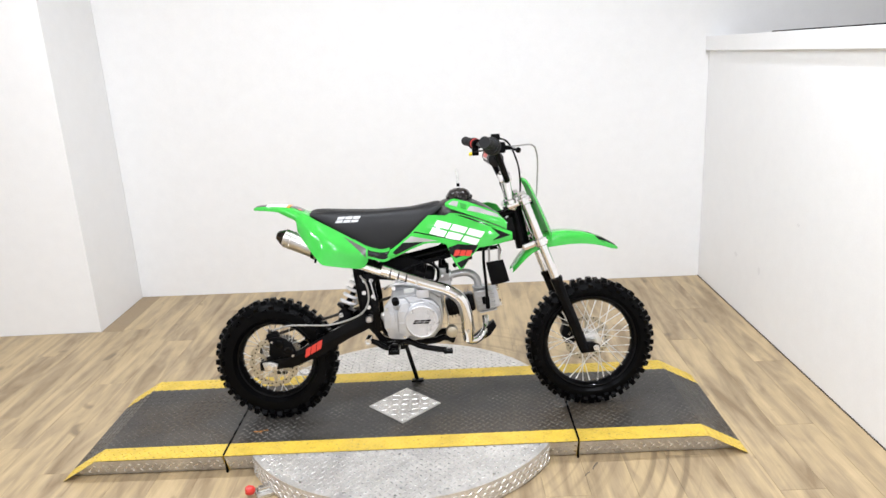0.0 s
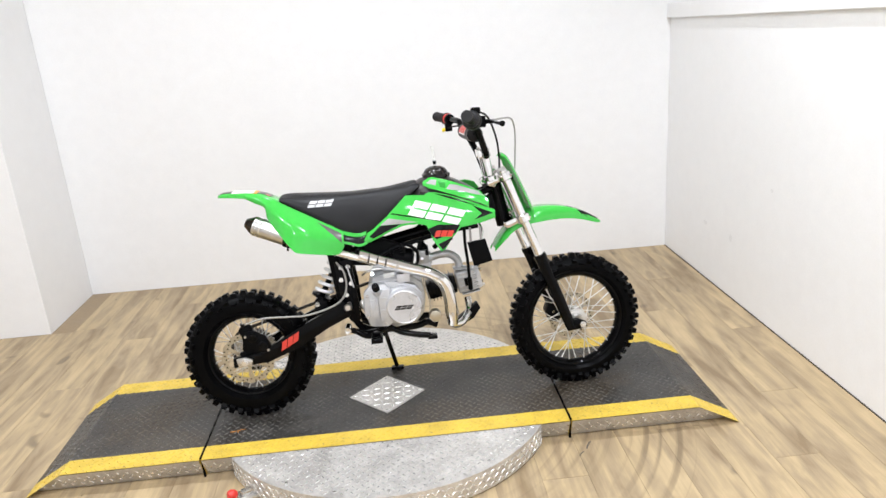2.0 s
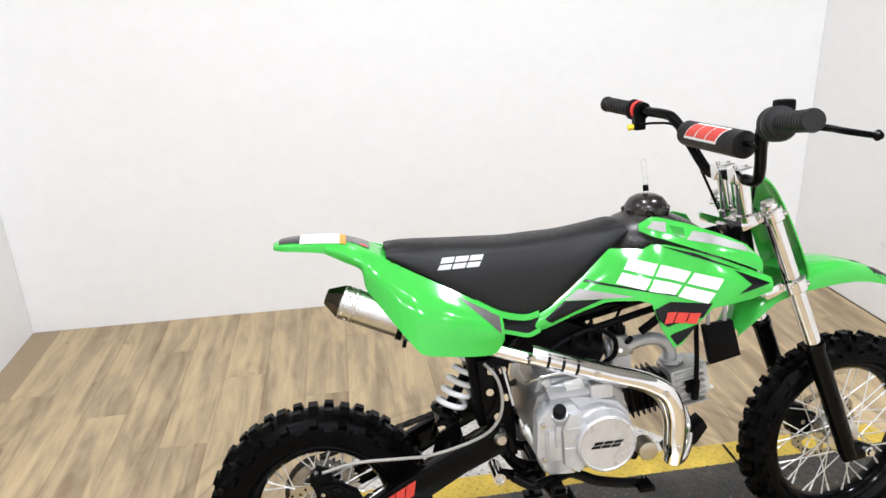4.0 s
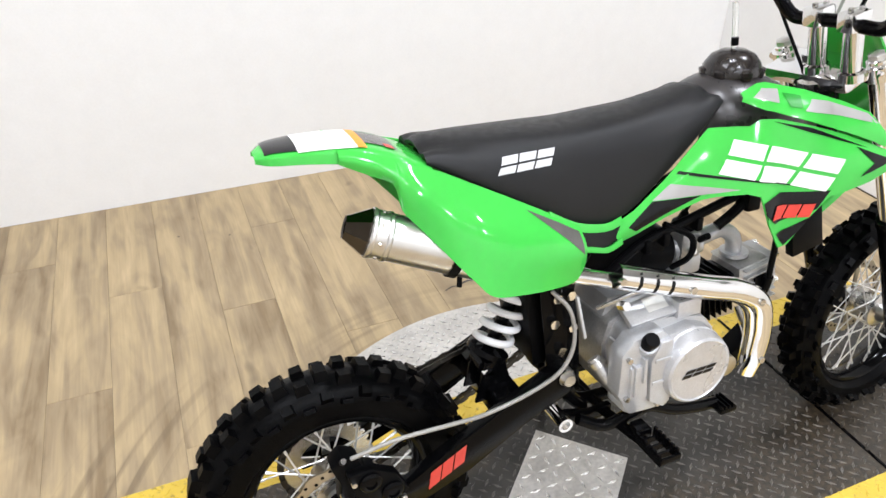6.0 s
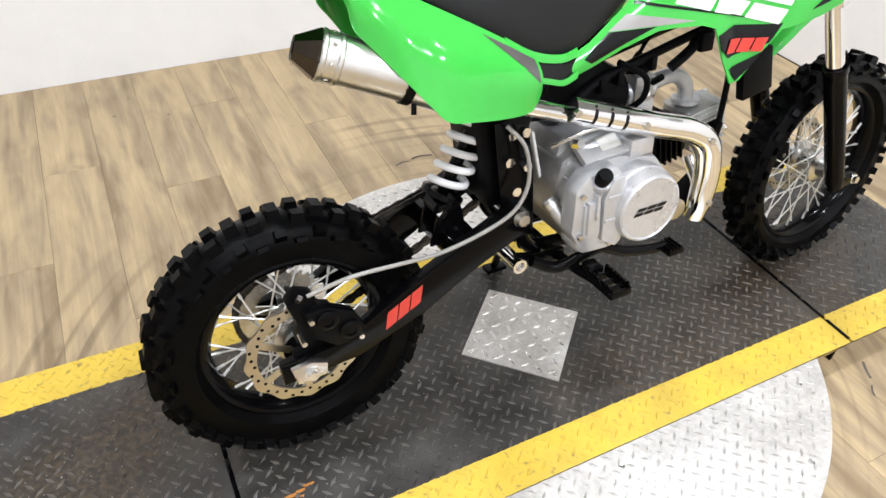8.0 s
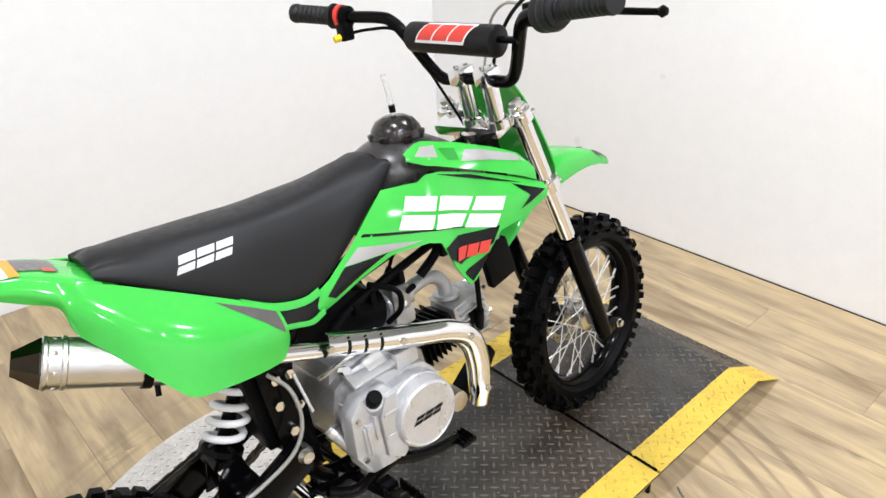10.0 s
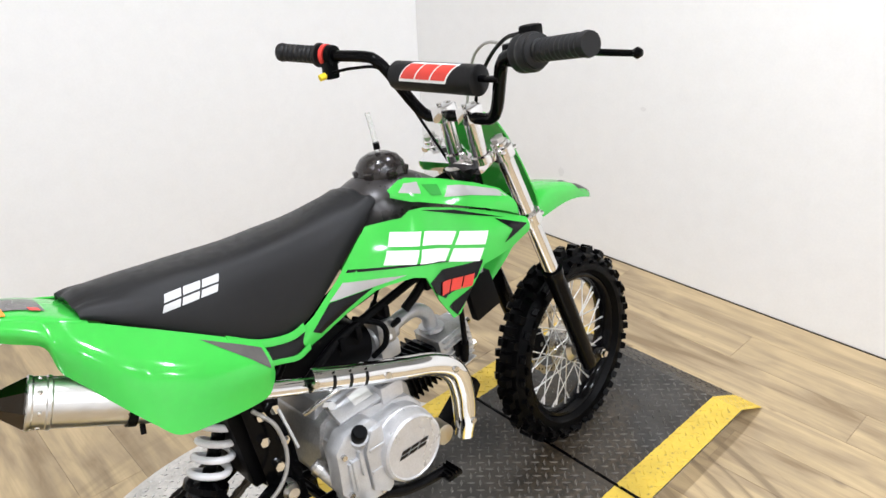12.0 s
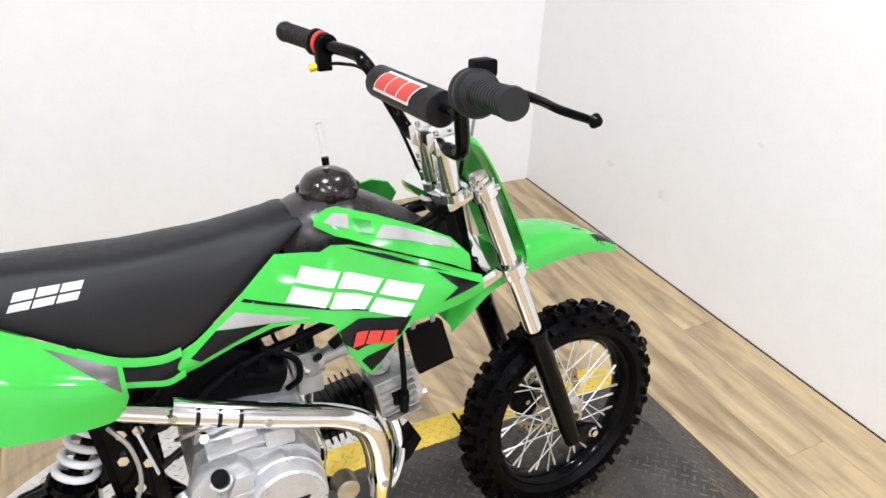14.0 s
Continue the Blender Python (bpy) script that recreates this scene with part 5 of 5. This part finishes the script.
# tail
rows = []
for x, w, z, drop in ((-0.640, 0.018, 0.817, 0.009), (-0.622, 0.037, 0.822, 0.014), (-0.575, 0.044, 0.823, 0.019), (-0.52, 0.050, 0.819, 0.024), (-0.48, 0.060, 0.808, 0.028), (-0.45, 0.066, 0.794, 0.030), (-0.418, 0.066, 0.778, 0.026)):
    rows.append([(x, -w, z - drop), (x, -w * 0.97, z - 0.45 * drop), (x, -w * 0.89, z - 0.003), (x, -w * 0.5, z), (x, 0, z + 0.001), (x, w * 0.5, z), (x, w * 0.89, z - 0.003), (x, w * 0.97, z - 0.45 * drop), (x, w, z - drop)])
tail = part("rear_fender", sheet(rows, 0.0035, 3, 2), GREEN, bike, "glossy green rear fender with labels", 50)
d = (0, 0, -1)
part("tail_patch", decal([[(-0.628, -0.027, 0.9), (-0.585, -0.037, 0.9), (-0.585, 0.037, 0.9), (-0.628, 0.027, 0.9)]], tail, d, 0.0016, 7), BLACK_D, tail)
part("warning_label", decal([[(-0.588, -0.040, 0.9), (-0.512, -0.046, 0.9), (-0.512, 0.030, 0.9), (-0.588, 0.030, 0.9)]], tail, d, 0.0022, 7), PAPER, tail, "white printed warning label")
part("label_strip", decal([[(-0.512, -0.046, 0.9), (-0.500, -0.047, 0.9), (-0.500, 0.030, 0.9), (-0.512, 0.030, 0.9)]], tail, d, 0.0026, 7), ORANGE_D, tail, "orange label edge")
part("tail_graphic", decal([[(-0.50, -0.028, 0.9), (-0.455, -0.03, 0.9), (-0.455, 0.03, 0.9), (-0.50, 0.028, 0.9)]], tail, d, 0.0016, 7), GREY_D, tail)
part("red_dash", decal([[(-0.472, -0.034, 0.9), (-0.460, -0.034, 0.9), (-0.460, -0.020, 0.9), (-0.472, -0.020, 0.9)]], tail, d, 0.0024, 7), RED_D, tail)
# front end: turns a little to the left about the steering head
AX0, AX1 = Vector((0.338, 0, 0.73)), Vector((-0.40, 0, 1.0)).normalized()
TURN_M = Matrix.Translation(AX0) @ Matrix.Rotation(radians(STEER), 4, AX1) @ Matrix.Translation(-AX0)


def fpart(name, bm, mat, parent, label="", smooth=40):
    bmesh.ops.transform(bm, matrix=TURN_M, verts=bm.verts)
    return part(name, bm, mat, parent, label, smooth)


FT, FM, FB = Vector((0.349, 0.013, 0.822)), Vector((0.465, 0.004, 0.502)), Vector((0.561, 0.002, 0.236))
for s in (-1, 1):
    o = Vector((0, s * 0.091, 0))
    f = fpart("fork_leg", rod(FT + o, FM + o + (FB - FM) * 0.1, 0.0165, 24, 0.002), CHROME, bike, "polished fork leg with a black slider")
    fpart("slider", lathe([(-0.012, 0.018), (-0.012, 0.0225), (0.0, 0.0235), (0.004, 0.0215), (0.02, 0.021), (0.27, 0.0195), (0.288, 0.017), (0.294, 0)], FM + o, FB - FM, 24), GLOSS, f, "gloss black lower slider")
    fpart("axle_lug", plate([(0.543, 0.262), (0.587, 0.266), (0.618, 0.252), (0.618, 0.235), (0.595, 0.226), (0.547, 0.222)], s * 0.091 - 0.008, s * 0.091 + 0.012, 0.005), GLOSS, f)
    fpart("axle_bolt", lathe([(0, 0.012), (s * 0.006, 0.012), (s * 0.006, 0.009), (s * 0.013, 0.008), (s * 0.013, 0)], (0.602, s * 0.101 + 0.002, 0.244), (0, 1, 0), 6), CHROME, f)
    fpart("fork_cap", lathe([(0, 0.014), (0.008, 0.014), (0.01, 0.010), (0.01, 0)], FT + o, FT - FM, 6), STEEL, f)
    for cz, w in ((0.800, 0.023), (0.648, 0.025)):
        c = FT + (FM - FT) * ((FT.z - cz) / (FT.z - FM.z)) + o
        fpart("clamp_collar", lathe([(-0.014, 0.0165), (-0.014, w - 0.002), (-0.012, w), (0.012, w), (0.014, w - 0.002), (0.014, 0.0165)], c, FT - FM, 24), CHROME, f)
        fpart("pinch_bolt", rod(c + Vector((-0.02, s * 0.014, 0)), c + Vector((0.022, s * 0.014, 0.004)), 0.006, 10), CHROME, f)
fang = math.degrees(math.atan2(-(FM - FT).x, -(FM - FT).z))
for cz, nm in ((0.800, "top_clamp"), (0.648, "lower_clamp")):
    c = FT + (FM - FT) * ((FT.z - cz) / (FT.z - FM.z))
    bm = box((-0.066, -0.084, -0.013), (0.020, 0.084, 0.013), 0.010, Matrix.Translation(c) @ pose(0, 0, 0, 0, fang, 0))
    clamp = fpart(nm, bm, CHROME, bike, "polished alloy fork clamp")
    fpart("stem_nut", lathe([(0, 0.020), (0.012, 0.020), (0.014, 0.016), (0.014, 0)], c + Vector((-0.042, 0, 0.014)), FT - FM, 6), CHROME, clamp)
fpart("head_bearing", lathe([(-0.012, 0.028), (0, 0.032), (0.014, 0.032), (0.018, 0.026)], (0.322, 0, 0.772), FT - FM, 28), STEEL, bike, "steel steering bearing")
fcal = fpart("front_caliper", plate([(0.515, 0.315), (0.545, 0.305), (0.565, 0.255), (0.545, 0.225), (0.515, 0.235), (0.50, 0.275)], 0.026, 0.07, 0.006), BLACK, bike, "black front brake caliper")
fpart("caliper_pin", rod((0.53, 0.025, 0.27), (0.53, 0.02, 0.27), 0.006, 8), STEEL, fcal)

# front fender and number plate
rows = []
for x, z, w, drop in ((0.312, 0.548, 0.042, 0.016), (0.345, 0.592, 0.056, 0.026), (0.39, 0.638, 0.066, 0.032), (0.44, 0.668, 0.072, 0.046), (0.48, 0.679, 0.072, 0.052), (0.53, 0.678, 0.068, 0.048), (0.585, 0.670, 0.061, 0.042), (0.64, 0.650, 0.053, 0.032), (0.690, 0.622, 0.043, 0.020), (0.712, 0.606, 0.028, 0.008)):
    rows.append([(x - 0.1 * drop, -w, z - drop), (x, -w * 0.96, z - 0.4 * drop), (x, -w * 0.75, z - 0.06 * drop), (x, -w * 0.3, z), (x, 0, z + 0.001), (x, w * 0.3, z), (x, w * 0.75, z - 0.06 * drop), (x, w * 0.96, z - 0.4 * drop), (x - 0.1 * drop, w, z - drop)])
fender = fpart("front_fender", sheet(rows, 0.003, 3, 2), GREEN, bike, "glossy green front fender", 50)
for s in (-1, 1):
    part("fender_vent", decal([[(0.620, s * 0.032, 0.9), (0.668, s * 0.012, 0.9), (0.702, s * 0.010, 0.9), (0.692, s * 0.027, 0.9), (0.678, s * 0.033, 0.9), (0.645, s * 0.037, 0.9)]], fender, (0, 0, -1), 0.0016, 5), BLACK_D, fender, "dark vent graphic")
rows = []
for x, z, w, back in ((0.362, 0.880, 0.034, 0.003), (0.379, 0.870, 0.052, 0.005), (0.400, 0.832, 0.066, 0.008), (0.424, 0.776, 0.076, 0.010), (0.446, 0.722, 0.081, 0.012), (0.461, 0.682, 0.080, 0.012), (0.465, 0.655, 0.072, 0.012)):
    rows.append([(x - back * (abs(v) ** 2.2) * 1.3, v * w, z - 0.012 * v * v) for v in (-1, -0.85, -0.6, -0.3, 0, 0.3, 0.6, 0.85, 1)])
nplate = fpart("number_plate", sheet(rows, -0.003, 3, 2), GREEN, bike, "blank green front number plate", 50)
fpart("plate_hole", lathe([(-0.004, 0), (-0.004, 0.006), (0.004, 0.006), (0.004, 0)], (0.385, -0.058, 0.79), (0.5, -0.8, 0.2), 12), BLACK_D, nplate)
cdi = part("electrics_box", plate([(0.213, 0.582), (0.277, 0.590), (0.298, 0.510), (0.231, 0.496)], -0.092, -0.074, 0.003), BLACK, bike, "small black electrics box hanging from straps")
for x in (0.226, 0.262):
    part("strap", box((x - 0.004, -0.086, 0.58), (x + 0.004, -0.082, 0.635), 0.001), SILVER_D, cdi)
part("horn_lead", tube([(0.262, -0.08, 0.593), (0.270, -0.075, 0.62), (0.262, -0.06, 0.645)], 0.004, 8), CHROME, cdi)

# handlebar: everything that the bar carries sits a little low and to the right
BAR_SHIFT = Vector((-0.006, -0.018, -0.006))


def bpart(name, bm, mat, parent, label="", smooth=40):
    bmesh.ops.translate(bm, vec=BAR_SHIFT, verts=bm.verts)
    return part(name, bm, mat, parent, label, smooth)


BAR_R = [(0.303, -0.025, 0.889), (0.303, -0.075, 0.886), (0.304, -0.103, 0.889), (0.295, -0.128, 0.912), (0.276, -0.160, 0.966), (0.264, -0.180, 0.992), (0.255, -0.210, 1.006), (0.238, -0.30, 1.016), (0.222, -0.375, 1.023)]
BAR_L = [(0.303, -0.025, 0.889), (0.298, 0.040, 0.886), (0.294, 0.064, 0.889), (0.284, 0.084, 0.912), (0.256, 0.112, 0.976), (0.244, 0.128, 1.000), (0.236, 0.155, 1.010), (0.208, 0.25, 1.018), (0.178, 0.335, 1.030)]
bar = bpart("handlebar", tube(BAR_L[::-1] + BAR_R[1:], 0.0112, 14), GLOSS, bike, "black steel handlebar with a padded crossbar")
bpart("crossbar", rod((0.268, -0.165, 0.964), (0.254, 0.115, 0.974), 0.006, 12), GLOSS, bar)
PA, PB = Vector((0.268, -0.122, 0.962)), Vector((0.255, 0.086, 0.972))
pd = PB - PA
pad = bpart("bar_pad", lathe([(0, 0), (0, 0.022), (0.003, 0.027), (pd.length - 0.003, 0.027), (pd.length, 0.022), (pd.length, 0)], PA, pd, 28), PAD_M, bar, "black foam bar pad")
pm = []
for shape in slanted_word(0.0, 0.115, -0.014, 0.016, 0.0, 0, 3, 0.6, False):
    pm.append([PB - pd.normalized() * (0.04 + q[0]) + BAR_SHIFT + Vector((-0.08, 0, 0.05)) + Vector((0.53, 0, 0.85)).normalized() * q[2] for q in shape])
wide = []
for shape in slanted_word(-0.006, 0.125, -0.018, 0.020, 0.0, 0, 1, 0.6, False):
    wide.append([PB - pd.normalized() * (0.04 + q[0]) + BAR_SHIFT + Vector((-0.08, 0, 0.05)) + Vector((0.53, 0, 0.85)).normalized() * q[2] for q in shape])
part("pad_border", decal(wide, pad, (0.85, 0, -0.53), 0.0008, 4), WHITE_D, bar)
marks("pad_mark", pm, pad, (0.85, 0, -0.53), RED_D, bar, "red block mark edged white", 0.0016, 4)
for y in (-0.050, 0.018):
    post = bpart("bar_riser", rod((0.318, y, 0.800), (0.304, y, 0.884), 0.0155, 20, 0.002), CHROME, bike, "polished alloy bar riser")
    bpart("riser_base", lathe([(-0.008, 0.021), (0.006, 0.021), (0.009, 0.017)], (0.318, y, 0.806), (-0.17, 0, 1), 20), CHROME, post)
    bpart("riser_cap", box((-0.021, -0.0155, -0.012), (0.021, 0.0155, 0.020), 0.005, Matrix.Translation((0.302, y, 0.890)) @ pose(0, 0, 0, 0, -8, 0)), CHROME, post)
    for x in (-0.012, 0.012):
        bpart("cap_bolt", rod((0.302 + x, y, 0.908), (0.301 + x, y, 0.914), 0.0045, 8), STEEL, post)


def grip(a, b, flange):
    """A ribbed rubber grip with a flange at its inner end."""
    a, b = Vector(a), Vector(b)
    n = (b - a).length
    prof = [(0, 0.012), (0, flange), (0.005, flange), (0.007, 0.0175)]
    k = 0.012
    while k < n - 0.012:
        prof += [(k, 0.0178), (k + 0.002, 0.0162), (k + 0.006, 0.0162), (k + 0.008, 0.0178)]
        k += 0.011
    prof += [(n - 0.006, 0.019), (n, 0.0175), (n, 0)]
    return lathe(prof, a, b - a, 24)


bpart("grip", grip((0.243, -0.272, 1.013), (0.217, -0.392, 1.0245), 0.026), GRIP_M, bar, "ribbed black rubber grip")
bpart("grip", grip((0.206, 0.258, 1.019), (0.172, 0.352, 1.032), 0.024), GRIP_M, bar, "ribbed black rubber grip")
housing = bpart("throttle_housing", lathe([(0, 0.014), (0, 0.027), (0.004, 0.0305), (0.014, 0.0305), (0.016, 0.029), (0.020, 0.029), (0.022, 0.0305), (0.030, 0.0305), (0.036, 0.027), (0.036, 0.014)], (0.250, -0.236, 1.008), (-0.2, -1, 0.1), 28), GRIP_M, bike, "black throttle housing and brake lever mount")
bpart("housing_lug", box((0.245, -0.262, 1.028), (0.275, -0.236, 1.05), 0.005), BLACK, housing)
bpart("master_cylinder", box((0.258, -0.225, 0.985), (0.295, -0.185, 1.022), 0.006), BLACK, housing)
lever = tube([(0.285, -0.205, 1.003), (0.310, -0.235, 1.002), (0.316, -0.29, 1.0), (0.312, -0.34, 0.998), (0.319, -0.388, 0.995)], [0.008, 0.0075, 0.006, 0.0055, 0.005], 10)
add_lathe(lever, [(-0.009, 0), (-0.007, 0.0055), (0, 0.009), (0.007, 0.0055), (0.009, 0)], (0.321, -0.395, 0.995), (0, 1, 0), 14)
bpart("brake_lever", lever, GLOSS, housing, "black front brake lever with a ball end")
part("brake_hose", tube([(0.284, -0.208, 0.997), (0.335, -0.145, 1.0), (0.40, -0.03, 1.000), (0.424, 0.035, 0.972), (0.430, 0.062, 0.92), (0.428, 0.084, 0.843), (0.425, 0.10, 0.72), (0.47, 0.105, 0.52), (0.53, 0.07, 0.30)], 0.003, 8), HOSE, bike, "grey front brake hose")
switch = bpart("kill_switch", lathe([(0, 0.012), (0, 0.020), (0.012, 0.021), (0.014, 0.012)], (0.216, 0.225, 1.016), (-0.28, 1, 0.1), 20), BLACK, bike, "black kill switch with red and yellow buttons")
bpart("red_body", lathe([(0, 0.012), (0, 0.0215), (0.009, 0.0215), (0.009, 0.012)], (0.212, 0.24, 1.018), (-0.28, 1, 0.1), 20), RED_P, switch, "red switch ring")
bpart("switch_box", box((0.195, 0.225, 0.972), (0.222, 0.248, 1.008), 0.004), BLACK, switch)
bpart("yellow_button", rod((0.196, 0.238, 0.980), (0.183, 0.240, 0.978), 0.007, 12), YELLOW_P, switch, "yellow push button")
bpart("switch_lead", tube([(0.205, 0.225, 0.985), (0.225, 0.18, 0.99), (0.243, 0.118, 0.985), (0.27, 0.092, 0.93), (0.288, 0.075, 0.88), (0.315, 0.03, 0.78)], 0.003, 8), BLACK, switch)

# ---- floor planks ----
PW, PL = 0.152, 1.22
rng = random.Random(4)
meshes = {}


def plank_mesh(w, l):
    key = (round(w, 3), round(l, 3))
    if key not in meshes:
        g = 0.0003
        bm = bmesh.new()
        lo = [bm.verts.new((x, y, -0.0016)) for x, y in ((g, g), (w - g, g), (w - g, l - g), (g, l - g))]
        e = 0.0004
        hi = [bm.verts.new((x, y, 0.0)) for x, y in ((g + e, g + e), (w - g - e, g + e), (w - g - e, l - g - e), (g + e, l - g - e))]
        bm.faces.new(hi)
        for k in range(4):
            bm.faces.new((lo[k], lo[(k + 1) % 4], hi[(k + 1) % 4], hi[k]))
        me = bpy.data.meshes.new("plank")
        bm.to_mesh(me)
        bm.free()
        me.materials.append(PLANK)
        meshes[key] = me
    return meshes[key]


floor_ob = bpy.data.objects["floor"]
x = RIGHT - 0.004
col = 0
while x > -3.6:
    x -= PW
    y = BACK + (RIGHT - x) * SKEW - 0.002 if x > LEFT - 0.01 else COL - 0.002
    first = [1.0, 0.45, 0.78, 0.25, 0.6][col % 5] * PL
    col += 1
    while y > -3.95:
        l = min(first if first else PL, y + 3.995)
        first = 0
        ob = new("plank", plank_mesh(PW, l))
        ob.location = (x, y - l, 0)
        ob.parent = floor_ob
        y -= l
